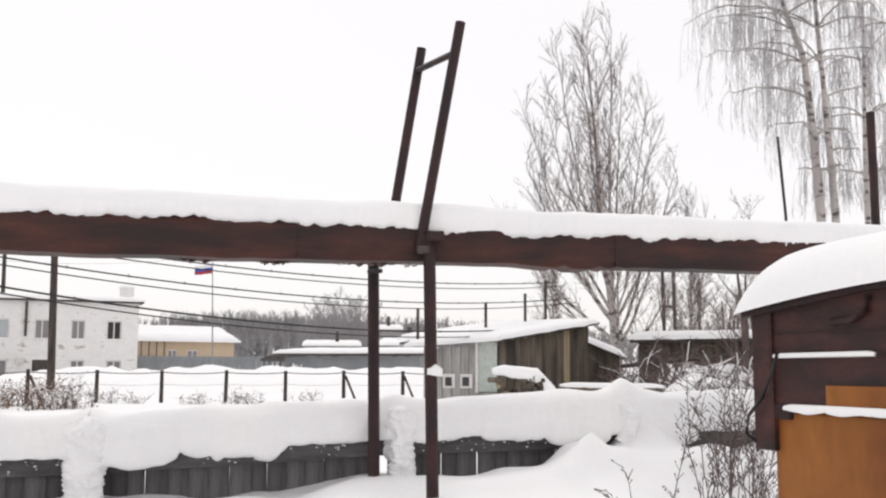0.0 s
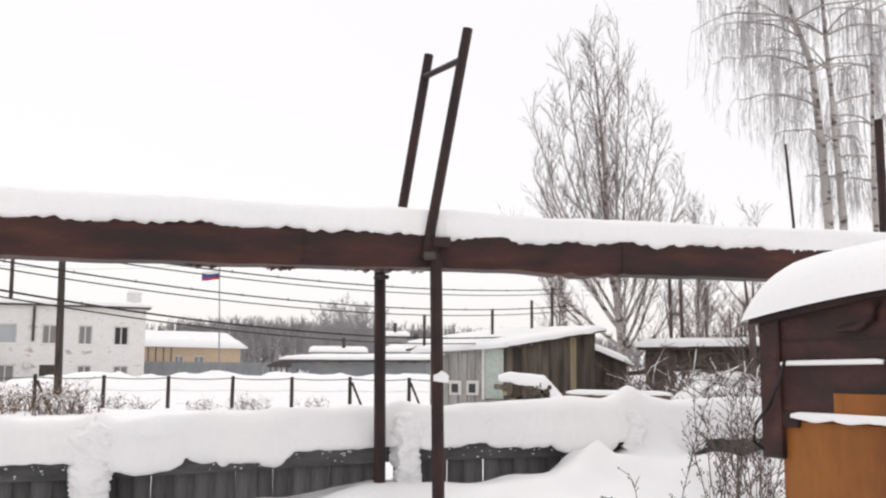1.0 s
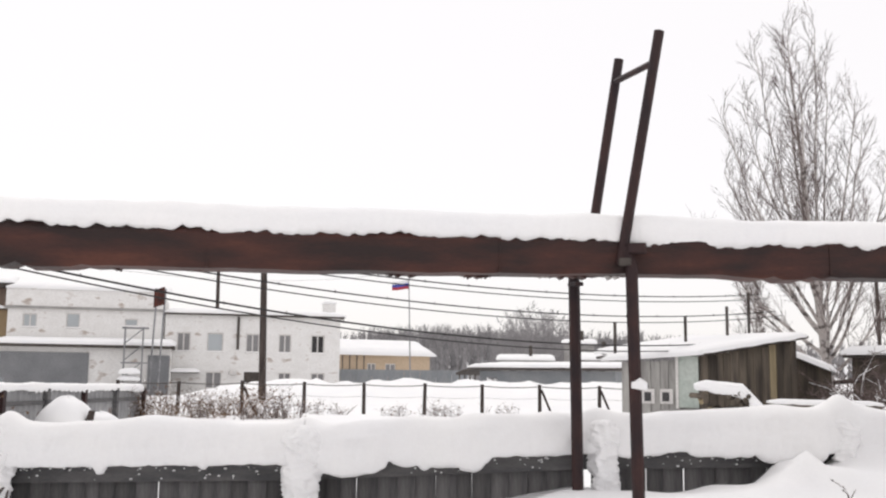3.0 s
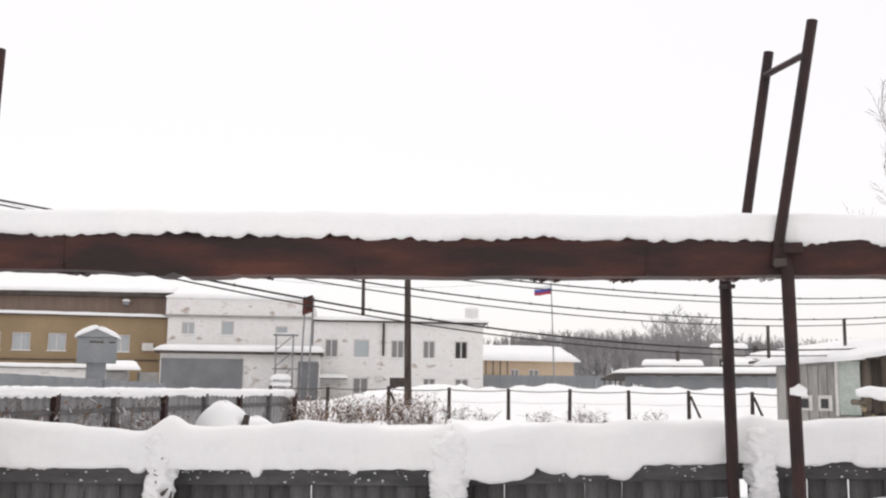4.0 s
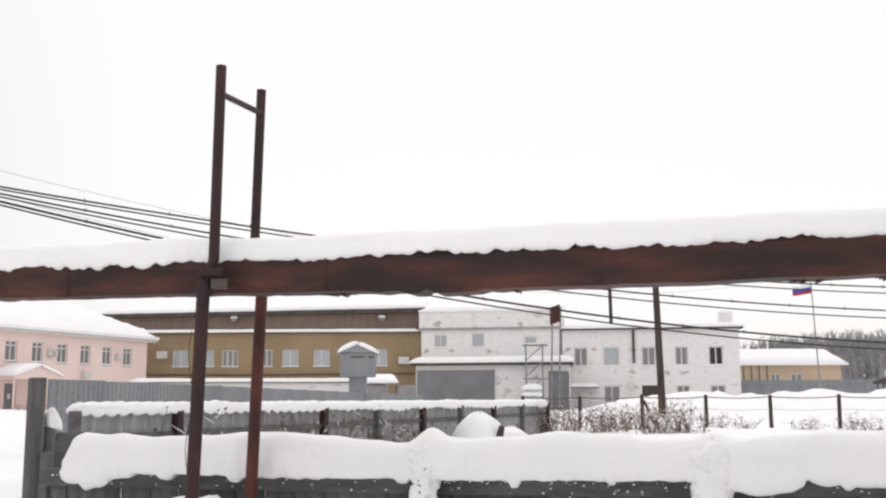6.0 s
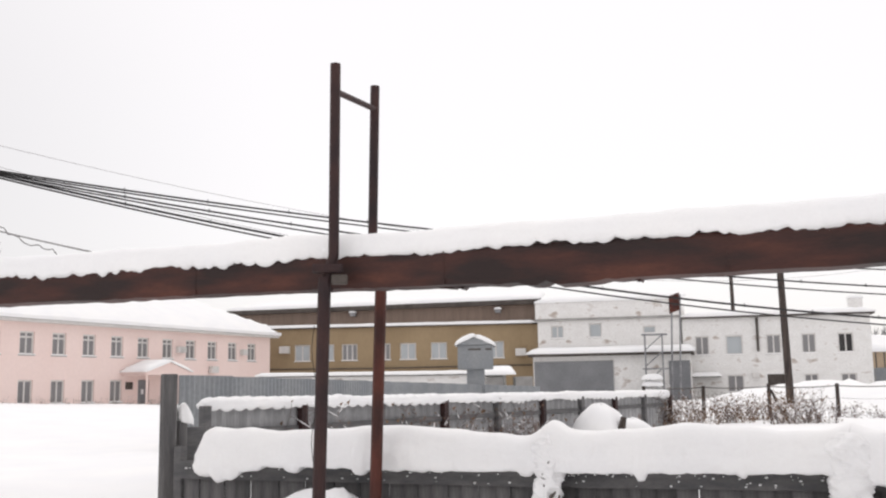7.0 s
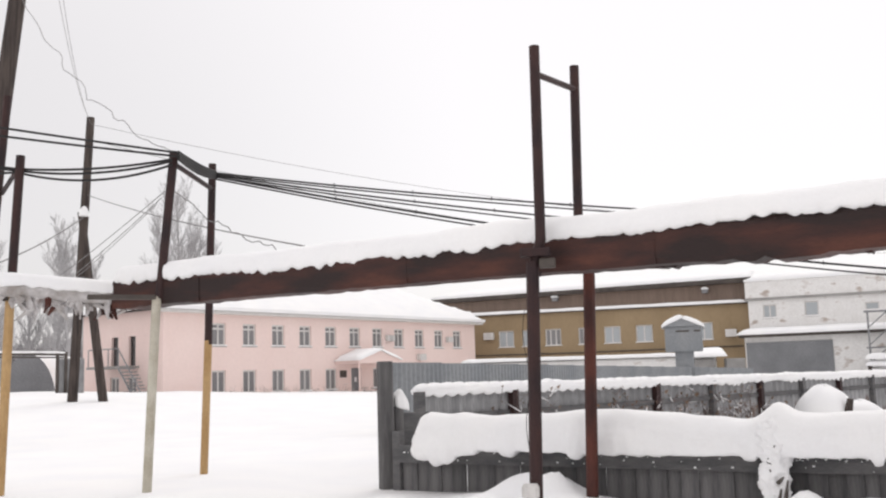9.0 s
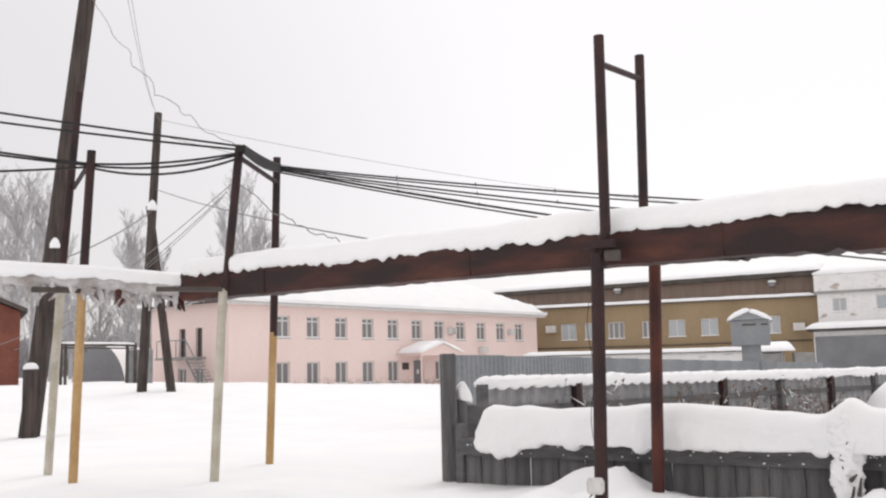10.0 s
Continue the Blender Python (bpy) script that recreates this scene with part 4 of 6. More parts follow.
part("clamp", Geo().box(-0.10, 0.16, -0.07, 0.05, 2.40, 2.47, along(spot_b(46.7, f2 - 0.03), spot_b(45.2, f2 - 0.03)), 0.012), RUST_POLE, FB)
part("clamp", Geo().box(0.06, 0.2, -0.05, 0.05, 2.30, 2.38, along(spot_b(46.7, f2 - 0.03), spot_b(45.2, f2 - 0.03)), 0.012), DARKTRIM, FB)
part("bracket", Geo().box(-0.05, 0.10, -0.04, 0.04, 2.245, 2.28, along(spot_b(46.7, f2), spot_b(43.5, b2)), 0.01), RUST_POLE, FB)
part("junction_box", Geo().box(-0.10, 0.045, -0.10, -0.05, 0.38, 0.515, along(spot_b(47.1, f2), spot_b(45.2, f2)), 0.03), FRAMEWHITE, FB, "small white junction box on the pole")
cab = [spot_b(47.5, f2 - 0.06, 0.38), spot_b(47.8, f2 - 0.06, 0.33), spot_b(47.65, f2 - 0.07, 0.27), spot_b(47.3, f2 - 0.06, 0.30)]
part("loose_cable", Geo().tube(cab, 0.009, 5), BLACK, FB)
lead = [spot_b(47.25 + 0.15 * math.sin(i * 0.8), f2 + 0.03, 1.95 - i * 0.1) for i in range(14)]
part("hanging_lead", Geo().tube(lead, 0.004, 4), BLACK, FB)

FC = thing("duct_trestle", Matrix.Identity(4), "rusty poles at the duct's corner, cream and ochre below", "trestle", "trestles along the duct")
pole(FC, [spot_b(68.0, 11.15, 2.34), spot_b(67.25, 11.15, 3.98)], 0.05, RUST_POLE)
pole(FC, [spot_b(68.62, 11.05, 0.15), spot_b(68.15, 11.15, 2.36)], 0.05, CREAM_PAINT, "cream painted lower pole")
pole(FC, [spot_b(65.35, 12.9, 1.9), spot_b(65.12, 12.9, 4.23)], 0.05, RUST_POLE)
pole(FC, [spot_b(65.6, 12.9, 0.15), spot_b(65.35, 12.9, 1.95)], 0.05, OCHRE_PAINT, "ochre painted lower pole")
part("bracket", Geo().box(-0.35, 0.35, -0.05, 0.05, 2.33, 2.38, along(spot_b(70, 11.1), spot_b(66, 11.2)), 0.01), DARKTRIM, FC)
part("cross_bar", Geo().tube([spot_b(67.3, 11.15, 3.85), spot_b(65.15, 12.9, 3.9)], 0.03, 6), RUST_POLE, FC)
FD = thing("duct_trestle", Matrix.Identity(4), "tall rusty poles by the frosted pipes, ochre and cream below", "trestle", "trestles along the duct")
pole(FD, [spot_b(75.65, 11.7, 2.40), spot_b(75.33, 11.7, 3.98)], 0.05, RUST_POLE)
pole(FD, [spot_b(75.95, 11.6, 0.15), spot_b(75.67, 11.7, 2.42)], 0.05, OCHRE_PAINT, "ochre painted lower pole")
pole(FD, [spot_b(76.75, 12.8, 2.6), spot_b(76.05, 12.8, 4.95)], 0.05, RUST_POLE)
pole(FD, [spot_b(77.2, 12.75, 0.15), spot_b(76.75, 12.8, 2.62)], 0.05, CREAM_PAINT, "cream painted lower pole")
part("cross_bar", Geo().tube([spot_b(75.4, 11.7, 3.85), spot_b(76.2, 12.8, 3.75)], 0.03, 6), RUST_POLE, FD)
part("bracket", Geo().box(-0.25, 0.25, -0.05, 0.05, 2.36, 2.42, along(spot_b(77, 11.65), spot_b(74, 11.75)), 0.01), DARKTRIM, FD)

# ---- the plank fence ----
FENCE = [Vector((-9.22, 6.42, 0)), Vector((-5.36, 7.84, 0)), Vector((-2.94, 8.72, 0)), Vector((-0.35, 9.24, 0)), Vector((1.78, 9.56, 0)), Vector((4.6, 9.95, 0))]
TOPS = [0.63, 0.62, 0.64, 0.77, 0.82, 0.86]
rg = random.Random(12)
flip = 1
planks = [Geo().box(0, w, -0.012, 0.012, 0, 1.1, bevel=0.004).mesh("plank", GREYWOOD) for w in (0.135, 0.15, 0.17, 0.19)]
for i in range(len(FENCE) - 1):
    a, b = FENCE[i], FENCE[i + 1]
    ln = (b - a).length
    S = thing("plank_fence", along(a, b), "low grey wooden plank fence bay buried under a snow ridge", "fence", "bays of the plank fence")
    k0 = (TOPS[i + 1] - TOPS[i]) / ln
    rail = Geo().poly([(0.0, TOPS[i] - 0.135), (ln, TOPS[i + 1] - 0.135), (ln, TOPS[i + 1] + 0.05), (0, TOPS[i] + 0.05)], -0.075, -0.02)
    part("rail", rail, RAILWOOD, S)
    x = 0.06
    while x < ln - 0.2:
        j = rg.randrange(4)
        p = part("plank", planks[j], None, S)
        flip = -flip
        p.location = (x, flip * 0.009 + rg.uniform(-0.003, 0.003), TOPS[i] + k0 * x - 1.13 + rg.uniform(-0.01, 0.01))
        p.rotation_euler = (0, radians(rg.uniform(-0.5, 0.5)), 0)
        x += (0.135, 0.15, 0.17, 0.19)[j] + (0.008 if rg.random() < 0.1 else -0.006)
    part("fence_post", Geo().box(-0.05, 0.05, -0.07, 0.05, -0.4, TOPS[i] + 0.2, bevel=0.01), RAILWOOD, S)

runs = [0.0]
for i in range(5):
    runs.append(runs[-1] + (FENCE[i + 1] - FENCE[i]).length)


def fence_run(b):
    """How far along the fence the bearing meets it."""
    for i in range(5):
        u = (FENCE[i + 1] - FENCE[i]).normalized()
        q = on_wall(b, FENCE[i], u)
        if q <= runs[i + 1] - runs[i] or i == 4:
            return runs[i] + q


LOBES = []
for b0, b1, a in ((18.2, 13.9, 0.11), (13.7, 11.6, 0.05), (12.2, 8.2, 0.08), (10.0, 8.6, 0.04), (54.6, 51.2, 0.10), (52.6, 50.0, 0.05), (48.8, 47.9, 0.05), (45.0, 44.3, 0.05), (29.7, 29.1, 0.06), (1.6, -1.5, 0.03), (-2.5, -6.0, 0.05), (-6.0, -9.5, 0.10), (-10.8, -14.2, 0.14), (36.0, 35.2, 0.04), (24.4, 23.9, 0.03)):
    s0, s1 = fence_run(b0), fence_run(b1)
    LOBES.append(((s0 + s1) / 2, (s1 - s0) / 2, a))
TRIM = 0.34
HUMPS = ((runs[1], 0.12), (runs[2], 0.08), (runs[3], 0.03), (runs[4], 0.10))
tagged(part("fence_snow", ridge([FENCE[0] + (FENCE[1] - FENCE[0]).normalized() * TRIM] + FENCE[1:], [z + 0.04 for z in TOPS], 0.25, 0.345, 0.035, 11.0, 0.02, 0.05, 0.75, [(c - TRIM, a) for c, a in HUMPS], [(c - TRIM, w, a) for c, w, a in LOBES]), SNOW, smooth=True), "long rounded ridge of deep snow lying on the plank fence", "snow", kind="stuff")


def snow_column(p, t, top, low, w, seed, name="snow_column"):
    """A lump of snow that clings to a post, from above the ridge down its near side."""
    side = Vector((t.y, -t.x, 0))
    rows = []
    n, m = 110, 44
    for i in range(n + 1):
        u = i / n
        z = low + (top - low) * u
        taper = math.sqrt(max(1 - (max(u - 0.80, 0) / 0.205) ** 2, 0)) * (0.82 + 0.35 * u)
        r = w * max(taper, 0.05) * (1 + 0.20 * nz(z * 5, seed))
        c = p + side * (0.29 - 0.12 * max(u - 0.6, 0) + 0.03 * nz(z * 4, seed + 2)) + t * (0.05 * nz(z * 3, seed + 5))
        row = []
        for k in range(m):
            q = 2 * math.pi * k / m
            v = Vector((math.cos(q) * w, math.sin(q) * w, z))
            lump = 0.030 * (1 - 3.0 * abs(noise.noise(v * 9 + Vector((seed, 0, 0))))) + 0.017 * (1 - 3.0 * abs(noise.noise(v * 21 + Vector((0, seed, 0)))))
            rr = max(r + lump * min(taper * 1.5, 1), 0.004)
            row.append(c + t * math.cos(q) * rr + side * math.sin(q) * rr * 0.9 + Vector((0, 0, z)))
        rows.append(row)
    return Geo().sheet(rows, close=True)


for i, (k, top, low, w) in enumerate(((1, 0.98, 0.0, 0.105), (2, 1.0, 0.05, 0.135), (3, 1.08, 0.25, 0.10), (4, 1.12, 0.35, 0.105))):
    t = (FENCE[k + 1] - FENCE[k - 1]).normalized()
    tagged(part("snow_column", snow_column(FENCE[k], t, top, low, w, i * 7.3), SNOW, smooth=True), "lumpy column of snow clinging to a fence post", "snow", "snow columns on the fence")
rg = random.Random(5)
bark = Geo()
for k in range(9):
    p = FENCE[1] + Vector((0.125 + rg.uniform(-0.10, 0.12), -0.345, 0.25 + 0.06 * k))
    bark.tube([p, p + Vector((rg.uniform(-0.08, 0.08), -0.01, rg.uniform(0.04, 0.16)))], [0.02, 0.008], 5)
tagged(part("broken_post", bark, DARKTRIM), "splintered dark end of a fence post in the snow", "post")

rg = random.Random(41)
crumbs = Geo()
for k in range(220):
    i = rg.randrange(5)
    u = rg.random()
    p = FENCE[i].lerp(FENCE[i + 1], u)
    t = (FENCE[i + 1] - FENCE[i]).normalized()
    z = TOPS[i] + (TOPS[i + 1] - TOPS[i]) * u - 0.015 - 0.10 * rg.random() ** 2
    r = rg.uniform(0.003, 0.010)
    q = p + Vector((t.y, -t.x, 0)) * 0.08 + Vector((0, 0, z))
    crumbs.tube([q - t * r * 1.3, q - t * r * 0.5, q + t * r * 0.6, q + t * r * 1.4], [r * 0.4, r, r * 0.9, r * 0.3], 6)
tagged(part("snow_crumbs", crumbs, SNOW, smooth=True), "small crumbs of snow stuck to the fence rail", "snow", kind="stuff")

# gate posts at the end of the fence
GP = thing("gate_post", along(spot_b(55.8, 11.2), spot_b(55.0, 11.25)), "square grey gate post with a lower brace post beside it", "post")
part("post", Geo().box(0.0, 0.15, -0.08, 0.08, -0.2, 1.60, bevel=0.015), GREYWOOD, GP)
part("brace_post", Geo().box(0.19, 0.30, 0.02, 0.14, -0.2, 1.20, bevel=0.012), GREYWOOD, GP)
part("panel", Geo().box(0.30, 0.62, 0.06, 0.09, -0.2, 1.02, bevel=0.01), RAILWOOD, GP)
tagged(part("post_snow", ridge([spot_b(54.95, 11.3), spot_b(54.3, 11.4)], [1.10, 1.06], 0.09, 0.24, 0.03, 5.0, 0.02), SNOW, smooth=True), "wedge of snow beside the gate post", "snow", kind="stuff")

# ---- rusty kiosk with an orange-brown base ----
KA, KU = Vector((1.372, 3.95, 0)), Vector((0.38, -0.925, 0)).normalized()
K = thing("metal_kiosk", along(KA, KA + KU), "rusty brown and orange painted metal kiosk under a snow dome", "kiosk")
KL, KD = 2.3, 1.5
kb = part("body", Geo().box(0.05, KL, 0.0, KD, -0.2, 1.26, bevel=0.02), KIOSK_ORANGE, K, "orange-brown painted lower sheet")
uh = [(0, 1.26), (KL, 1.26), (KL, 1.66), (KL * 0.75, 1.70), (KL * 0.5, 1.715), (KL * 0.25, 1.69), (0, 1.635)]
part("upper_panel", Geo().poly(uh, -0.012, KD + 0.01), KIOSK_BROWN, K, "dark red-brown painted upper sheet")
part("corner_angle", Geo().box(-0.02, 0.09, -0.03, 0.05, 1.1, 1.66, bevel=0.008), KIOSK_BROWN, K)
part("corner_angle", Geo().box(0.06, 0.17, -0.02, 0.03, 1.22, 1.28, bevel=0.008), RUST_POLE, K)
part("ledge", Geo().box(0.10, KL, -0.022, 0.0, 1.455, 1.461), RUST_POLE, K)
part("ledge", Geo().box(0.14, KL, -0.028, 0.0, 1.252, 1.262), RUST_POLE, K)
part("seam", Geo().box(0.04, KL, -0.017, 0.0, 1.541, 1.546), RUST_POLE, K)
part("ledge_snow", ridge([Vector((0.10, -0.022, 0)), Vector((0.60, -0.022, 0))], [1.459, 1.461], 0.008, 0.009, 0.004, 2.0, 0.006, 0.0, 1.6), SNOW, K, smooth=True)
part("ledge_snow", ridge([Vector((0.15, -0.024, 0)), Vector((KL, -0.024, 0))], [1.264, 1.262], 0.011, 0.015, 0.010, 7.0, 0.008, 0.0, 1.6), SNOW, K, smooth=True)
part("strap", Geo().tube([(0.40, -0.02, 1.575), (0.50, -0.025, 1.58), (0.57, -0.025, 1.61), (0.58, -0.02, 1.66)], 0.013, 8), RUST_POLE, K, smooth=True)
part("hose", Geo().tube([(0.13, -0.03, 1.47), (0.11, -0.05, 1.38), (0.06, -0.05, 1.30), (-0.01, -0.06, 1.23), (-0.04, -0.05, 1.16), (0.0, -0.02, 1.12)], 0.007, 6), BLACK, K, smooth=True)
part("patch", Geo().box(0.36, KL, -0.018, -0.010, 1.27, 1.35), KIOSK_ORANGE, K, "bare orange patch above the ledge")
# The sheet's dark tone also paints in the shadow line below the snow.
roof = [(-0.05, 1.61), (KL * 0.25, 1.675), (KL * 0.5, 1.70), (KL * 0.75, 1.69), (KL + 0.05, 1.65), (KL + 0.05, 1.68), (KL * 0.75, 1.72), (KL * 0.5, 1.73), (KL * 0.25, 1.705), (-0.05, 1.64)]
part("roof", Geo().poly(roof, -0.05, KD + 0.1), RUST_POLE, K, "thin bent roof sheet, darkened as the shadow line under the snow")
rows = []
for j in range(25):
    v = 0.5 - 0.5 * math.cos(math.pi * j / 24)
    row = []
    for i in range(41):
        u = 0.5 - 0.5 * math.cos(math.pi * i / 40)
        x, y = -0.07 + (KL + 0.14) * u, -0.07 + (KD + 0.2) * v
        zr = 1.645 + 0.085 * (1 - (2 * u - 1) ** 2)
        ex = max(min(u, 1 - u) * (KL + 0.14), 0) / 0.22
        ey = max(min(v, 1 - v) * (KD + 0.26), 0) / 0.24
        e = max(1 - (1 - min(ex, 1)) ** 2.6, 0) ** 0.42 * max(1 - (1 - min(ey, 1)) ** 2.6, 0) ** 0.42
        row.append(Vector((x, y, zr - 0.02 + e * 0.21 * (1 + 0.08 * nz(x * 2, y * 2)))))
    rows.append(row)
part("roof_snow", Geo().sheet(rows), SNOW, K, "smooth dome of snow", smooth=True)

# ---- wire fence beyond, with its two strands ----
wf_b = [29.2, 26.0, 22.5, 19.05, 15.65, 12.2, 8.88, 5.6, 2.25, -1.0]
WFD = 31.0
for i, b in enumerate(wf_b):
    p = spot(b, WFD)
    W = thing("fence_post", stand(p), "short dark wooden post of a wire fence in snow", "post", "posts of the wire fence")
    g = Geo().tube([(0.02 * nz(i), 0, 0.0), (0.05 * nz(i * 3.3), 0, 1.36 + 0.05 * nz(i * 1.7))], [0.065, 0.055], 7)
    part("post", g, POLEWOOD, W)
    if i in (2, 7, 8):
        part("strut", Geo().tube([(0.05, 0, 1.2), (0.42, 0.1, 0.3)], 0.04, 6), POLEWOOD, W)
for z in (1.30, 0.95):
    pts = []
    for i in range(len(wf_b) - 1):
        for k in range(6):
            u = k / 6
            pts.append(spot(wf_b[i], WFD - 0.07, z).lerp(spot(wf_b[i + 1], WFD - 0.07, z), u) - Vector((0, 0, 0.16 * u * (1 - u))))
    tagged(part("fence_wire", Geo().tube(pts, 0.014 if z > 1 else 0.004, 4), DARKTRIM), "sagging wire strand between fence posts", "wire")

# ---- corrugated sheet fences ----
CA, CB = spot(54.2, 12.6), spot(28.0, 26.5)
CF = panel_fence("sheet_fence", CA, CB, 0.1, 1.23, 1.16, 9, OLDSHEET, "stained grey corrugated sheet fence topped with snow", rib=0.035)
cl = (CB - CA).length
for i in range(10):
    x = cl * i / 9
    part("post", Geo().box(x - 0.06, x + 0.06, -0.14, -0.05, 0.0, 1.23 - 0.07 * i / 9), RUST_POLE if i % 2 else RAILWOOD, CF)
part("rail", Geo().box(0, cl, -0.075, -0.045, 0.86, 0.94), RAILWOOD, CF)
tagged(part("sheet_fence_snow", ridge([CA, CA.lerp(CB, 0.5), CB], [1.23, 1.195, 1.16], 0.11, 0.085, 0.03, 21.0, 0.03, 0.02, 0.9, teeth=(0.065, 0.23, 0.035)), SNOW, smooth=True), "lumpy snow along the top of the sheet fence", "snow", kind="stuff")
panel_fence("tall_sheet_fence", spot(55.3, 19.5), spot(35.0, 62), 0.1, 1.72, 1.38, 20, GREYMETAL, "tall grey corrugated fence running away across the yard", rib=0.04)

# snow heaps beside it
def heap(p, rx, ry, h, seed, label):
    rows = []
    for i in range(15):
        v = i / 14 * math.pi / 2
        row = []
        for k in range(28):
            q = 2 * math.pi * k / 28
            r = 1 + 0.2 * nz(math.cos(q) * 1.3, math.sin(q) * 1.3 + v, seed)
            row.append(Vector((math.cos(q) * rx * math.cos(v) * r, math.sin(q) * ry * math.cos(v) * r, h * math.sin(v) * (1 + 0.1 * nz(q, v, seed)))))
        rows.append(row)
    ob = part("snow_mound", Geo().sheet(rows, close=True), SNOW, smooth=True)
    ob.location = p
    tagged(ob, label, "snow")
    return ob


heap(spot(31.7, 20.4, 0.35), 0.56, 0.5, 0.68, 1, "tall rounded heap of snow")
heap(spot(30.0, 20.6, 0.35), 0.5, 0.45, 0.40, 2, "lower rounded heap of snow")
# Added dark stump: its colour stands for the shaded hollow under the mound.
tagged(part("stump", Geo().tube([spot(30.7, 20.1, 0.3), spot(30.4, 20.0, 0.78)], [0.10, 0.06], 8), POLEWOOD), "dark stump put in for the shaded hollow by the snow heaps", "stump")


# ---- trees and shrubs ----
def grow(rng, wood, twig, p, d, length, r, level, up=0.12, droop=0.0, spread=0.6, kids=(9, 8, 5), keep=0.35, reach=0.42, least=0.0032):
    n = 5 if level < 2 else 3
    pts, rs = [Vector(p)], [r]
    v = Vector(d).normalized()
    for i in range(n):
        v = (v + Vector((rng.gauss(0, 0.04 if level == 0 else 0.09), rng.gauss(0, 0.04 if level == 0 else 0.09), up - droop * (i / n) * (level > 0)))).normalized()
        pts.append(pts[-1] + v * length / n)
        rs.append(r * (1 - 0.85 * (i + 1) / n) + least * 0.5)
    (wood if level < 2 else twig).tube(pts, rs, 7 if level == 0 else 4 if level == 1 else 3, False)
    if level >= len(kids):
        return
    for k in range(kids[level]):
        u = keep + (1 - keep) * (k + rng.random()) / kids[level]
        f = min(u * n, n - 0.01)
        q = pts[int(f)].lerp(pts[int(f) + 1], f - int(f))
        a = rng.uniform(0, 6.283)
        side = Vector((math.cos(a), math.sin(a), 0))
        axis = (pts[int(f) + 1] - pts[int(f)]).normalized()
        nd = (axis * (1 - spread * 0.6) + side * spread + Vector((0, 0, 0.1))).normalized()
        grow(rng, wood, twig, q, nd, length * (reach if level == 0 else 0.50) * rng.uniform(0.6, 1.2) * (1.15 - 0.6 * u), max(r * 0.25 * (1.2 - u), least), level + 1, up, droop, spread, kids, 0.2, reach, least)


def tree(name, p, stems, label, seed, bark=BARK, twigmat=TWIG, **kw):
    rng = random.Random(seed)
    wood, twig = Geo(), Geo()
    for dx, dy, lean_x, lean_y, h, r in stems:
        grow(rng, wood, twig, (dx, dy, -0.2), (lean_x, lean_y, 1), h, r, 0, **kw)
    T = thing(name, Matrix.Translation(Vector(p)), label, "tree")
    part("trunk", wood, bark, T, smooth=True)
    part("crown", twig, twigmat, T)
    return T


def bent(a, m, b, n):
    """Points on a curve from a to b that sets out towards m."""
    return [a.lerp(m, i / n).lerp(m.lerp(b, i / n), i / n) for i in range(n + 1)]


def on_path(pts, u):
    f = min(u * (len(pts) - 1), len(pts) - 1.001)
    k = int(f)
    return pts[k].lerp(pts[k + 1], f - k), (pts[k + 1] - pts[k]).normalized()


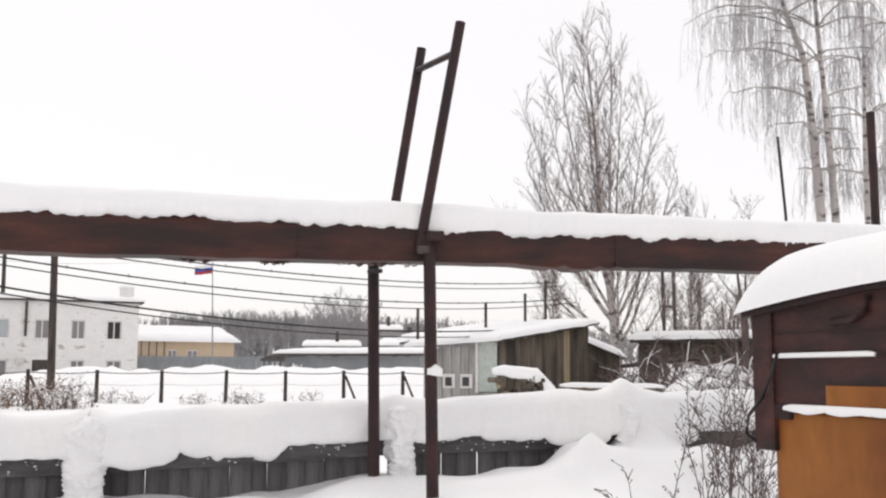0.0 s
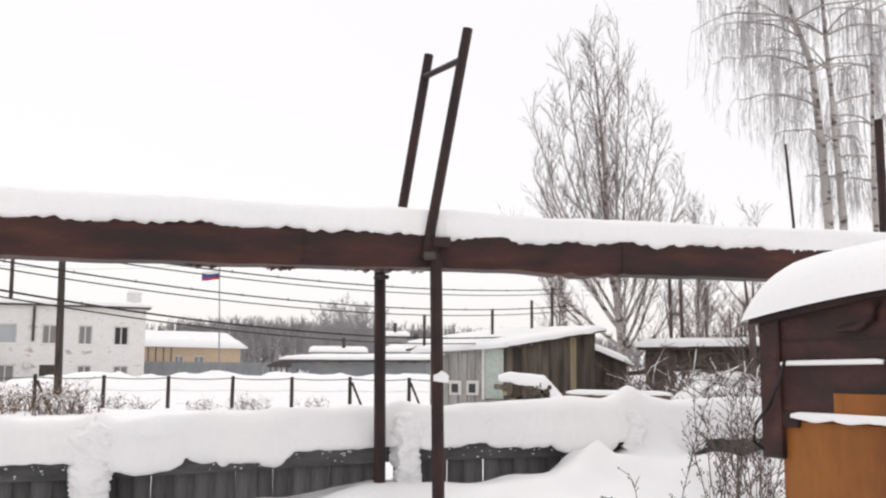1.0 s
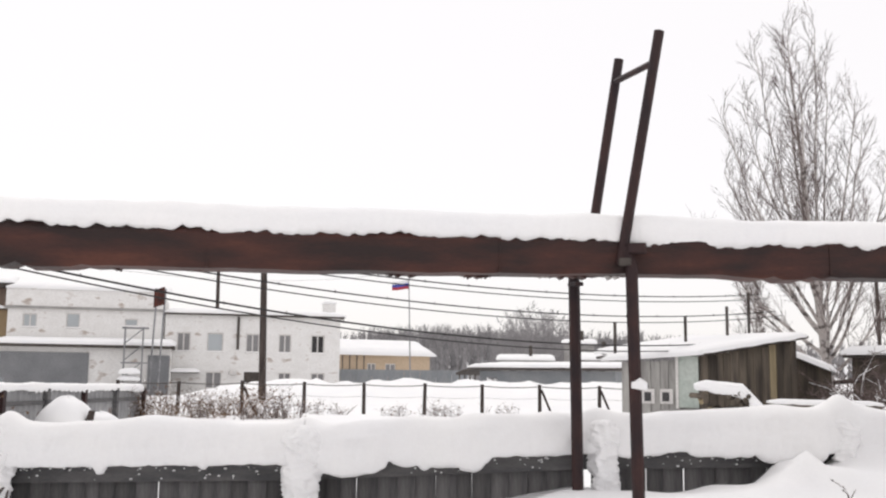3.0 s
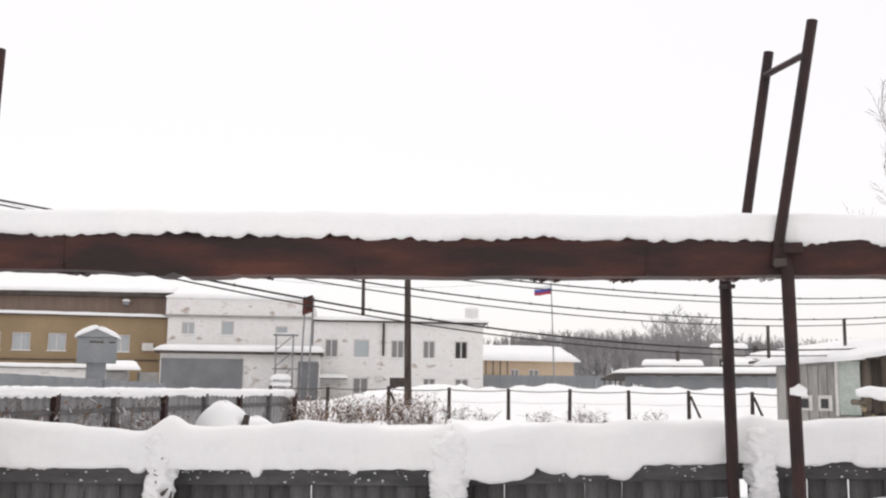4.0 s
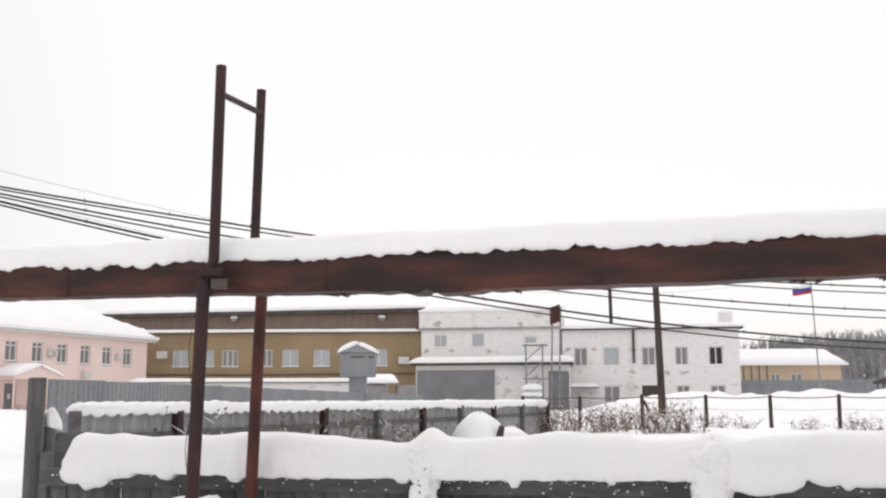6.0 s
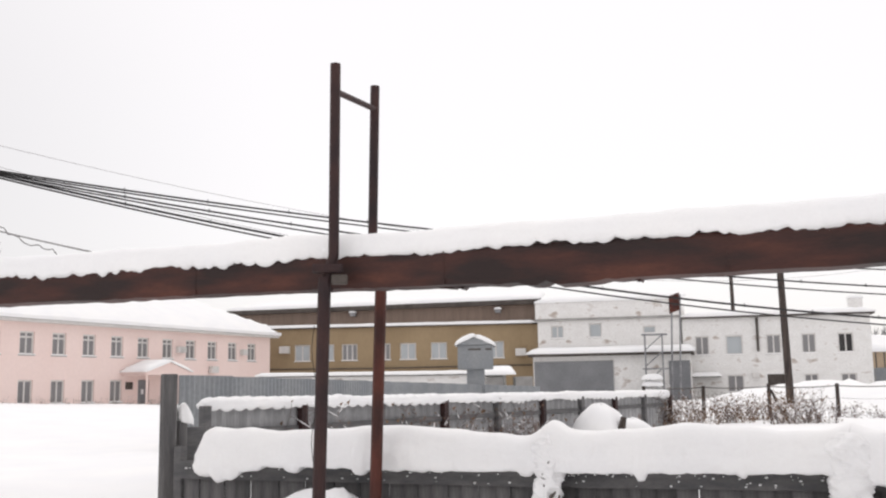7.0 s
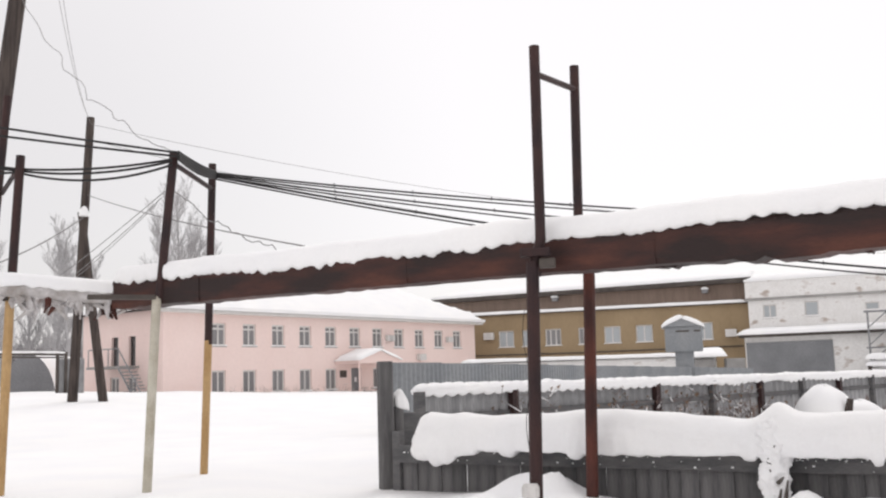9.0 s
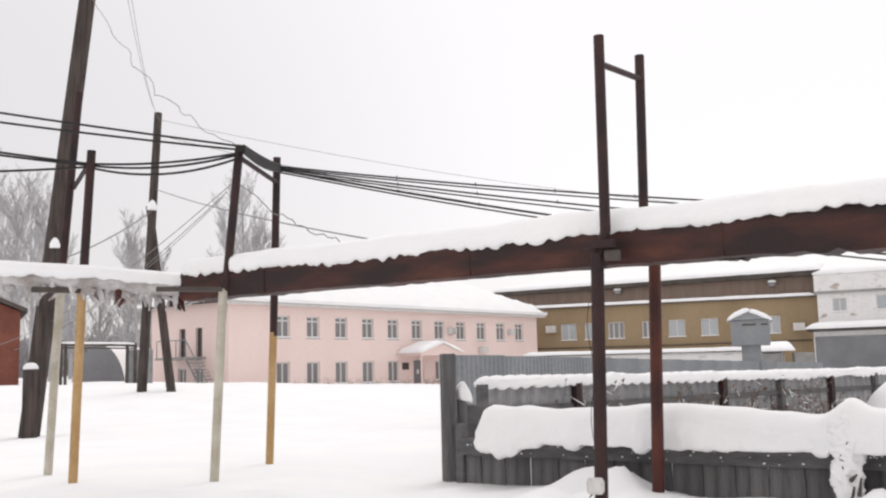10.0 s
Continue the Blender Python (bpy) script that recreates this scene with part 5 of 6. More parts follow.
def birch(p, low, top, wide, lean, limbs, label, seed, r0=0.14):
    """A bare birch: limbs leave the trunk outwards and turn up into an egg-shaped crown of ever finer twigs."""
    rng = random.Random(seed)
    wood, twig, bough = Geo(), Geo(), Geo()
    half = lambda z: wide * max(math.sin(math.pi * min(max((z - low) / (top - low), 0.02), 0.985) ** 0.66), 0.0) ** 0.6
    trunk = [Vector((lean * (i / 10) ** 0.8 + 0.05 * nz(i * 0.6, seed), 0.06 * nz(i * 0.7, seed + 3), -0.2 + (top * 0.93 + 0.2) * i / 10)) for i in range(11)]
    wood.tube(trunk, [r0 * (1 - 0.094 * i) for i in range(11)], 8, False)
    runs_ = [(trunk, 0.32)]
    for k in range(limbs):
        v = (k + 0.5) / limbs
        z1 = low + (top - low) * (0.20 + 0.78 * v)
        u0 = 0.13 + 0.30 * v * rng.uniform(0.6, 1.1)
        a = k * 2.4 + rng.uniform(-0.4, 0.4)
        rho = half(z1) * rng.uniform(0.8, 1.0)
        st = on_path(trunk, u0)[0]
        out = Vector((math.cos(a), math.sin(a), 0))
        tip = Vector((lean * 0.85, 0, z1)) + out * rho
        mid = st + out * rho * 0.62 + Vector((lean * 0.3, 0, (z1 - st.z) * 0.40))
        pts = [q + Vector((0.07 * nz(q.z * 1.1, k, seed), 0.07 * nz(q.z * 1.1, k + 9, seed), 0)) for q in bent(st, mid, tip, 9)]
        rl = r0 * (0.38 - 0.10 * v)
        bough.tube(pts, [rl * (1 - 0.095 * i) + 0.004 for i in range(10)], 5, False)
        runs_.append((pts, 0.18))
    for pts, first in runs_:
        ln = sum((pts[i + 1] - pts[i]).length for i in range(len(pts) - 1))
        n = int(ln * 3.6)
        for k in range(n):
            u = first + (1 - first) * (k + rng.random()) / n
            q, d = on_path(pts, u)
            a = rng.uniform(0, 6.283)
            side = Vector((math.cos(a), math.sin(a), 0))
            e1 = q + (d * 0.80 + side * 0.55 + Vector((0, 0, 0.10))).normalized() * rng.uniform(0.7, 1.5) * (1.25 - 0.8 * u) * wide / 2.4
            ax, rr = e1.xy - Vector((lean * 0.85, 0)), half(e1.z) * 1.06
            if ax.length > rr:
                ax = ax * (rr / ax.length)
                e1 = Vector((ax.x + lean * 0.85, ax.y, e1.z))
            e1.z = min(e1.z, top)
            br = bent(q, q.lerp(e1, 0.5) - Vector((0, 0, 0.07)), e1 + Vector((0, 0, 0.10)), 3)
            twig.tube(br, [0.009, 0.007, 0.0055, 0.0035], 3, False)
            for j in range(6):
                f, d2 = on_path(br, 0.15 + 0.85 * (j + rng.random()) / 6)
                w = Vector((rng.gauss(0, 1), rng.gauss(0, 1), rng.gauss(0.35, 0.6))).normalized()
                e2 = f + (d2 * 0.85 + w * 0.5).normalized() * rng.uniform(0.25, 0.55)
                twig.tube([f, e2], [0.005, 0.0028], 3, False)
                for _ in range(3):
                    g0 = f.lerp(e2, rng.uniform(0.2, 1.0))
                    w = Vector((rng.gauss(0, 1), rng.gauss(0, 1), rng.gauss(0.2, 0.7))).normalized()
                    twig.tube([g0, g0 + ((e2 - f).normalized() * 0.8 + w * 0.5).normalized() * rng.uniform(0.10, 0.26)], [0.0036, 0.0022], 3, False)
    T = thing("birch_tree", Matrix.Translation(Vector(p)), label, "tree")
    part("trunk", wood, BARK, T, smooth=True)
    tagged(part("branchwork", bough, BARK, T, smooth=True), kind="stuff")
    part("crown", twig, TWIG, T)


birch(spot(-10.4, 27.0, 0.4), 1.4, 10.95, 2.5, -0.9, 20, "bare birch with pale bark and an egg-shaped crown of fine twigs", 21)
birch(spot(-13.9, 31.0, 0.4), 1.2, 6.6, 1.0, 0.2, 7, "small bare birch with fine twigs beside the tall one", 23, 0.06)
birch(spot(-6.6, 33.0, 0.4), 1.0, 5.8, 0.8, -0.2, 5, "low bare birch sapling behind the dark shed", 24, 0.05)


def weeping(p, stems, label, seed, extra=()):
    """Upright trunks with arching limbs, from which long thin twigs hang in curtains."""
    rng = random.Random(seed)
    wood, twig, bough = Geo(), Geo(), Geo()
    for line, r in stems:
        knots = [Vector((x, 0, z)) for x, z in line]
        tr = []
        for i in range(len(knots) - 1):
            tr += [knots[i].lerp(knots[i + 1], k / 4) + Vector((0.04 * nz(i * 4 + k, r * 30, seed), 0.06 * nz(i * 3 + k, seed), 0)) for k in range(4)]
        tr.append(knots[-1])
        n = len(tr)
        wood.tube(tr, [r * (1 - 0.86 * i / (n - 1)) for i in range(n)], 9, False)
        limbs = [(rng.uniform(0, 6.283), 6.6 + 8.0 * (k + rng.random()) / 20, None) for k in range(20)] + list(extra)
        for a, z0, ln in limbs:
            q = min(tr, key=lambda v: abs(v.z - z0)) + Vector((0, 0, 0))
            if ln is None:
                ln = (0.8 + 1.9 * ease(7.0, 10.5, z0) - 1.1 * ease(12, 15, z0)) * rng.uniform(0.7, 1.15)
            limb = []
            for j in range(8):
                w = j / 7
                limb.append(q + Vector((math.cos(a) * ln * w, math.sin(a) * ln * w, ln * (0.62 * w - 0.58 * w * w))) + 0.05 * Vector((rng.gauss(0, 1), rng.gauss(0, 1), rng.gauss(0, 1))) * w)
            bough.tube(limb, [0.036 * (1 - 0.11 * j) for j in range(8)], 4, False)
            for j in range(int(7 + 8 * ln)):
                s0, _ = on_path(limb, rng.uniform(0.2, 1.0))
                drop = rng.uniform(0.4, 1.5) * (1 + 0.5 * rng.random() * ease(1.0, 2.5, ln))
                dx, dy = rng.gauss(0, 0.16) + 0.12 * math.cos(a), rng.gauss(0, 0.16) + 0.12 * math.sin(a)
                st = [s0, s0 + Vector((dx * 0.6, dy * 0.6, 0.02)), s0 + Vector((dx, dy, -drop * 0.35)), s0 + Vector((dx * 1.15, dy * 1.15, -drop * 0.7)), s0 + Vector((dx * 1.1 + rng.gauss(0, 0.04), dy * 1.1, -drop))]
                twig.tube(st, [0.006, 0.0055, 0.005, 0.004, 0.003], 3, False)
                for m in range(4):
                    c = st[rng.randrange(1, 4)]
                    c = c.lerp(st[4], rng.random() * 0.7)
                    twig.tube([c, c + Vector((rng.gauss(0, 0.05), rng.gauss(0, 0.05), -0.1)), c + Vector((rng.gauss(0, 0.07), rng.gauss(0, 0.07), -rng.uniform(0.2, 0.5)))], [0.005, 0.004, 0.002], 3, False)
    T = thing("weeping_birch", Matrix.Translation(Vector(p)), label, "tree")
    part("trunk", wood, BARK, T, smooth=True)
    tagged(part("branchwork", bough, BARK, T, smooth=True), kind="stuff")
    part("crown", twig, FROSTTWIG, T)


weeping(spot(-21.1, 29.0, 0.0), ((((0.1, 0), (0.0, 5.8), (-0.25, 10.0), (-0.85, 11.9), (-1.6, 14.4)), 0.16), (((0.5, 0), (0.4, 5.8), (0.3, 8.0), (0.1, 12.0), (0.2, 15.0)), 0.14)), "tall pale-barked birch with long hanging frosted twigs", 33, ((3.2, 10.9, 2.6), (2.8, 12.6, 2.4)))
weeping(spot(-25.5, 32.0, 0.0), ((((0, 0), (-0.1, 8.0), (0.1, 15.5)), 0.17),), "tall frosted birch behind the kiosk", 35)
weeping(spot(-23.3, 36.0, 0.0), ((((0, 0), (0.1, 8.0), (0.3, 16.0)), 0.15),), "frosted birch standing farther back", 36)
for i, (b, d, h, n) in enumerate(((-14.9, 34, 3.9, 3), (-17.0, 30, 3.6, 3), (-12.3, 40, 4.6, 2), (-19.5, 36, 4.2, 3), (-15.8, 28, 3.2, 4), (-17.6, 22, 4.0, 3))):
    rng = random.Random(50 + i)
    tree("bare_tree", spot(b, d, 0.4), [(rng.uniform(-0.4, 0.4), 0, rng.uniform(-0.12, 0.12), 0, h * rng.uniform(0.8, 1.1), 0.08) for _ in range(n)],
         "thin bare tree with snow-dusted twigs", 60 + i, bark=TWIG, twigmat=FROSTTWIG if i % 2 and i < 5 else TWIG, up=0.08, spread=0.7, kids=(10, 7, 4), keep=0.15)
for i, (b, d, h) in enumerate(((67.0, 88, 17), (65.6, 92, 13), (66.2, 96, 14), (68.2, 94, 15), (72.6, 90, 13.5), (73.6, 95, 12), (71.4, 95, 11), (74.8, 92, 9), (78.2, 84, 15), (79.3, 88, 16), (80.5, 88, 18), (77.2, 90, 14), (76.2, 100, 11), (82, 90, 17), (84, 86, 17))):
    tree("bare_tree", spot(b, d, 0.4), [(0, 0, 0.03, 0, h, 0.22)], "far bare tree with fine twigs paled by haze", 80 + i, bark=HAZETWIG, twigmat=HAZETWIG, up=0.11, spread=0.5, kids=(30, 12, 7), keep=0.16, reach=0.34, least=0.011)
for i, (b, d, h) in enumerate(((6.6, 150, 10.5), (5.6, 155, 11.0), (7.4, 160, 9.8), (4.6, 158, 10.2), (6.0, 165, 11.2), (5.1, 152, 10.6), (7.0, 154, 11.3), (6.3, 158, 12.0), (4.2, 162, 9.0), (5.4, 168, 11.8), (7.9, 166, 8.5))):
    tree("bare_tree", spot(b, d, 0.4), [(0, 0, 0.02, 0, h, 0.25)], "far bare tree standing in a clump", 110 + i, bark=FARTWIG, twigmat=FARTWIG, up=0.09, spread=0.7, kids=(20, 9, 5), keep=0.12, reach=0.4, least=0.016)


def shrub(p, w, h, n, seed, label, leaves=0.0, material=TWIG, snowy=0.0, thick=1.0, arch=0.0, loaded=0.0):
    rng = random.Random(seed)
    st, lf, sn = Geo(), Geo(), Geo()
    for i in range(n):
        b = Vector((rng.uniform(-w, w), rng.uniform(-w * 0.4, w * 0.4), -0.1))
        d = Vector((rng.gauss(0, 0.25), rng.gauss(0, 0.25), 1)).normalized()
        ln = h * rng.uniform(0.55, 1.15)
        q = [b]
        for k in range(4):
            d = (d + Vector((rng.gauss(0, 0.16), rng.gauss(0, 0.16), -arch))).normalized()
            q.append(q[-1] + d * ln / 4)
        st.tube(q, [0.010 * thick, 0.008 * thick, 0.006 * thick, 0.004 * thick, 0.002 * thick], 3, False)
        if loaded and rng.random() < loaded:
            k = rng.choice((1, 2, 2))
            r = rng.uniform(0.009, 0.018)
            sn.tube([v + Vector((0, 0, r * 0.7)) for v in q[k:k + 3]], [r * 0.4, r, r * 0.5], 5)
        for k in range(7):
            s = q[rng.randrange(1, 5)]
            e = s + Vector((rng.gauss(0, 0.14), rng.gauss(0, 0.14), rng.uniform(0, 0.22)))
            st.tube([s, e], [0.005 * thick, 0.002 * thick], 3, False)
            if rng.random() < leaves:
                a, r = rng.uniform(0, 6.28), rng.uniform(0.013, 0.034)
                k0 = len(lf.v)
                lf.v += [e, e + Vector((r * math.cos(a), r * math.sin(a), r * 0.5)), e + Vector((0, 0, -r * 1.7)), e + Vector((-r * math.cos(a), -r * math.sin(a), -r * 0.4))]
                lf.f.append((k0, k0 + 1, k0 + 2, k0 + 3))
            if not loaded and rng.random() < snowy:
                r = rng.uniform(0.004, 0.009) * thick
                o = Vector((0, 0, r * 0.8))
                sn.tube([s + o, s.lerp(e, 0.3) + o, s.lerp(e, rng.uniform(0.4, 0.8)) + o], [r * 0.7, r, r * 0.4], 5)
    S = thing("shrub", Matrix.Translation(Vector(p)), label, "shrub")
    tagged(part("stem_tangle", st, material, S), kind="stuff")
    if lf.v:
        tagged(part("withered_foliage", lf, DRYLEAF, S), kind="stuff")
    if sn.v:
        tagged(part("twig_snow", sn, SNOW, S, smooth=True), kind="stuff")
    return S


rng = random.Random(7)
for i in range(15):
    b = 32.0 - i * 0.85
    shrub(spot(b, 27.5 + rng.uniform(-1.5, 1.5), 0.35), 0.5, rng.uniform(0.65, 1.0), 26, 200 + i, "dry brown weeds with withered leaves and snow", 0.55, DRYLEAF if i % 2 else TWIG, 0.30)
for i, b in enumerate((18.6, 17.2, 14.0, 11.6, 10.8, 7.5)):
    shrub(spot(b, 29.5, 0.35), 0.35, 0.5, 12, 240 + i, "thin dry weeds sticking out of snow", 0.3, TWIG, 0.2)
for i, b in enumerate((48.0, 45.5, 43.5, 41.5, 39.6, 37.8, 36.0)):
    shrub(spot(b, 13.75 + (48 - b) * 0.43, 0.3), 0.5, 0.85, 20, 260 + i, "withered climbing weeds against the sheet fence", 0.7, TWIG, 0.35)
for i in range(12):
    p = base + ux * (3.0 + i * 1.1) + Vector((1.9, 0.6, 0.35))
    shrub(p, 0.5, 0.75, 12, 280 + i, "low bare bush under the office windows", 0.4, TWIG, 0.15)


def weed(p, w, h, n, seed, label, arch=0.05):
    """Dead herb stems: thin, crooked, with short side sprigs that carry small seed heads."""
    rng = random.Random(seed)
    st, sd = Geo(), Geo()
    for i in range(n):
        d = Vector((rng.gauss(0, 0.16), rng.gauss(0, 0.16), 1)).normalized()
        q = [Vector((rng.gauss(0, w * 0.5), rng.gauss(0, w * 0.5), -0.1))]
        ln = h * rng.uniform(0.45, 1.1)
        for k in range(8):
            d = (d + Vector((rng.gauss(0, 0.09), rng.gauss(0, 0.09), -arch * k / 4))).normalized()
            q.append(q[-1] + d * ln / 8)
        st.tube(q, [0.0055 - 0.0005 * k for k in range(9)], 4, False)
        for k in range(int(ln * 15)):
            f, ax = on_path(q, rng.uniform(0.3, 1.0))
            a = rng.uniform(0, 6.283)
            e = f + (ax * 0.7 + Vector((math.cos(a), math.sin(a), 0)) * 0.7).normalized() * rng.uniform(0.03, 0.12)
            st.tube([f, e], [0.003, 0.0018], 3, False)
            for m in range(2):
                c = f.lerp(e, rng.uniform(0.5, 1.0))
                r = rng.uniform(0.003, 0.007)
                sd.tube([c - Vector((0, 0, r)), c, c + Vector((0, 0, r * 1.4))], [r * 0.3, r, r * 0.3], 4)
    S = thing("dry_weed", Matrix.Translation(Vector(p)), label, "weed")
    tagged(part("stem_tangle", st, TWIG, S), kind="stuff")
    tagged(part("seed_fluff", sd, POLEWOOD, S), kind="stuff")


for i, (x, y, h, n) in enumerate(((2.22, 7.9, 1.05, 9), (2.38, 8.5, 1.2, 8), (2.55, 8.3, 1.15, 8), (2.3, 7.3, 0.75, 8), (2.72, 9.1, 1.3, 8), (2.5, 7.6, 0.9, 8))):
    weed((x, y, height(x, y) - 0.03), 0.24, h * 0.86, n + 4, 300 + i, "dead herb stems with seed heads standing in snow")
weed((1.32, 7.0, height(1.32, 7.0) - 0.03), 0.12, 0.55, 5, 310, "drooping dead herb with seed heads in snow", 0.30)
weed((1.95, 7.1, height(1.95, 7.1) - 0.03), 0.15, 0.5, 5, 311, "short dead herb in snow", 0.22)
for i, (b, d) in enumerate(((-11.8, 22), (-13.5, 21), (-15.2, 20), (-17.0, 21), (-12.8, 23.5), (-16.2, 24), (-14.4, 22.5), (-17.8, 19.5))):
    shrub(spot(b, d, 0.5), 0.9, 1.55, 75, 320 + i, "tangled bush loaded with fresh snow", 0.0, TWIG, 0.0, 1.6, 0.30, 0.3)


for i, (b, d, w, h) in enumerate(((-12.2, 21, 0.8, 0.75), (-14.6, 20, 1.0, 0.95), (-16.8, 20.5, 1.1, 0.95), (-14.2, 23, 1.2, 1.1), (-16.0, 22.5, 1.3, 1.2), (-17.8, 22, 1.0, 1.05))):
    heap(spot(b, d, 0.35), w, 0.7, h, 20 + i, "uneven snow mound under tangled bushes")


# ---- old sheds behind the fence ----
def boards(parent, x0, x1, y, zf, z0, material, rng, w=0.19, odd=None):
    x = x0
    while x < x1 - 0.02:
        ww = min(w * rng.uniform(0.85, 1.15), x1 - x)
        m = odd if odd and rng.random() < 0.12 else material
        z = zf(x + ww / 2) + rng.uniform(-0.03, 0)
        part("board", Geo().box(x + 0.006, x + ww - 0.006, y - 0.015, y + 0.015, z0, z), m, parent)
        x += ww


rng = random.Random(17)
SA, SB, SC = spot_a(1.3, 21.0), spot_a(-3.0, 20.6), spot_a(-8.1, 22.4)
S1 = thing("wooden_shed", along(SA, SB), "weathered grey board shed with two tiny windows", "shed")
l1 = (SB - SA).length
boards(S1, 0, l1 * 0.72, 0, lambda x: 1.86 + 0.06 * x, 0.1, SHEDWOOD, rng)
part("panel", Geo().box(l1 * 0.72, l1 * 0.98, -0.02, 0.02, 0.95, 1.98), GREENISH, S1, "faded pale green board panel")
part("panel", Geo().box(l1 * 0.70, l1 * 0.99, -0.06, 0.04, 0.78, 0.93), SHEDWOOD, S1)
part("wall", Geo().box(0, l1, 0.03, 0.12, 0.1, 1.85), SHEDWOOD, S1)
for x in (l1 * 0.27, l1 * 0.50):
    w = part("window", Geo().box(x, x + 0.26, -0.05, -0.02, 1.02, 1.32), FRAMEWHITE, S1)
    part("pane", Geo().box(x + 0.05, x + 0.19, -0.06, -0.051, 1.07, 1.25), GLASS_DEEP, w)
part("corner_post", Geo().box(l1 * 0.70, l1 * 0.735, -0.05, 0.05, 0.1, 2.0), FRAMEWHITE, S1)
S2 = thing("dark_shed", along(SB, SC), "dark weathered board shed with patched planks and a snowy pitched roof", "shed")
l2 = (SC - SB).length
boards(S2, 0, l2, 0, lambda x: 1.98 + 0.15 * x, 0.1, DARKWOOD, rng, 0.2, PALEWOOD)
part("wall", Geo().poly([(0, 0.1), (l2, 0.1), (l2, 1.9 + 0.15 * l2), (0, 1.9)], 0.03, 0.1), DARKWOOD, S2)
part("roof", Geo().poly([(-0.12, 1.975), (l2 + 0.15, 2.02 + 0.15 * l2), (l2 + 0.15, 2.07 + 0.15 * l2), (-0.12, 2.03)], -0.22, 3.4), DARKTRIM, S2)
part("roof_snow", snow_slab(-0.2, l2 + 0.08, -0.27, 3.4, 2.04, 0.10, 31, 0.09, (0.148, 0.02)), SNOW, S2, smooth=True)
part("end_wall", Geo().box(l2 - 0.06, l2, 0.1, 3.3, 0.1, 2.0 + 0.15 * l2), DARKWOOD, S2)
for x, h in ((-0.9, 0.85), (1.0, 0.75), (2.2, 0.85), (2.85, 1.1)):
    part("stove_pipe", Geo().tube([(x, 1.6, 2.0), (x, 1.6, 2.0 + 0.15 * x + h)], 0.035, 7), DARKTRIM, S2)
S1R = part("roof_snow", snow_slab(-0.35, l1 + 0.12, -0.28, 2.5, 1.90, 0.12, 41, 0.12, (0.06, 0.04)), SNOW, S1, smooth=True)
S3 = thing("rear_shed", along(spot(-8.3, 23.5), spot(-10.2, 23.7)), "low dark lean-to with a snowy roof", "shed")
part("wall", Geo().poly([(0, 0.1), (0.8, 0.1), (0.8, 1.75), (0, 2.1)], 0, 2), DARKWOOD, S3)
part("roof_snow", snow_slab(-0.1, 0.95, -0.1, 2.1, 2.12, 0.15, 3, 0.12, (-0.4, 0)), SNOW, S3, smooth=True)
S4 = thing("brown_shed", along(spot(-11.2, 26), spot(-17.5, 25)), "dark brown flat-roofed shed behind snowy bushes", "shed")
l4 = (spot(-11.2, 26) - spot(-17.5, 25)).length
part("wall", wall_with_holes(0, l4, 0.1, 2.1, [(0.55, 1.5, 0.3, 1.7)], 0.15), DARKWOOD, S4)
part("roof", Geo().box(-0.1, l4 + 0.2, -0.3, 3, 2.1, 2.2), DARKTRIM, S4)
part("roof_snow", snow_slab(-0.15, l4 + 0.25, -0.35, 3, 2.2, 0.2, 9, 0.2), SNOW, S4, smooth=True)
part("beam", Geo().tube([(0.2, -1.5, 1.5), (l4, -1.6, 1.75)], 0.06, 6), POLEWOOD, S4)
LR = thing("log_rail", along(spot(-6.9, 18), spot(-12.5, 18.5)), "low board rail with snow along its top", "fence")
part("board", Geo().box(0, 1.9, 0, 0.05, 0.3, 1.12), DARKWOOD, LR)
part("rail_snow", ridge([Vector((0, 0, 0)), Vector((1.9, 0, 0))], [1.12, 1.1], 0.08, 0.07, 0.02, 3.0, 0.04), SNOW, LR, smooth=True)
WP = thing("wood_pile", along(spot(-3.2, 17.5), spot(-7.0, 17.5)), "heap of split logs under a tilted snow-covered board", "wood pile")
for k in range(26):
    x, z = rng.uniform(0.05, 0.85), 0.62 + 0.66 * rng.random()
    part("log", Geo().tube([(x, rng.uniform(-0.05, 0), z), (x + rng.uniform(-0.25, 0.25), 0.5, z + rng.uniform(-0.08, 0.08))], rng.uniform(0.03, 0.06), 6), DARKWOOD if k % 3 else PALEWOOD, WP)
part("snow_cover", ridge([Vector((-0.05, 0.2, 0)), Vector((0.75, 0.2, 0)), Vector((1.25, 0.15, 0))], [1.36, 1.28, 0.75], 0.22, 0.14, 0.05, 9.0, 0.04), SNOW, WP, smooth=True)
for b, d, z1 in ((-12.5, 40, 6.0), (-13.1, 40, 6.0)):
    tagged(part("mast", Geo().tube([spot(b - 0.08, d, 0.4), spot(b, d, z1)], 0.07, 6), POLEWOOD), "thin dark steel mast behind the sheds", "mast")
tagged(part("mast_rung", Geo().tube([spot(-12.5, 40, 3.9), spot(-13.1, 40, 3.9)], 0.05, 5), POLEWOOD), "cross rung between two masts", "mast")
tagged(part("thin_mast", Geo().tube([spot(-19.5, 25, 0.4), spot(-19.35, 25, 5.1), spot(-19.08, 25, 7.05)], 0.035, 6), POLEWOOD), "thin leaning antenna mast", "mast")
tagged(part("blue_pole", Geo().tube([spot(-24.15, 12, 0.3), spot(-24.15, 12, 4.3)], 0.05, 8), RUST_POLE), "dark pole behind the kiosk", "pole")

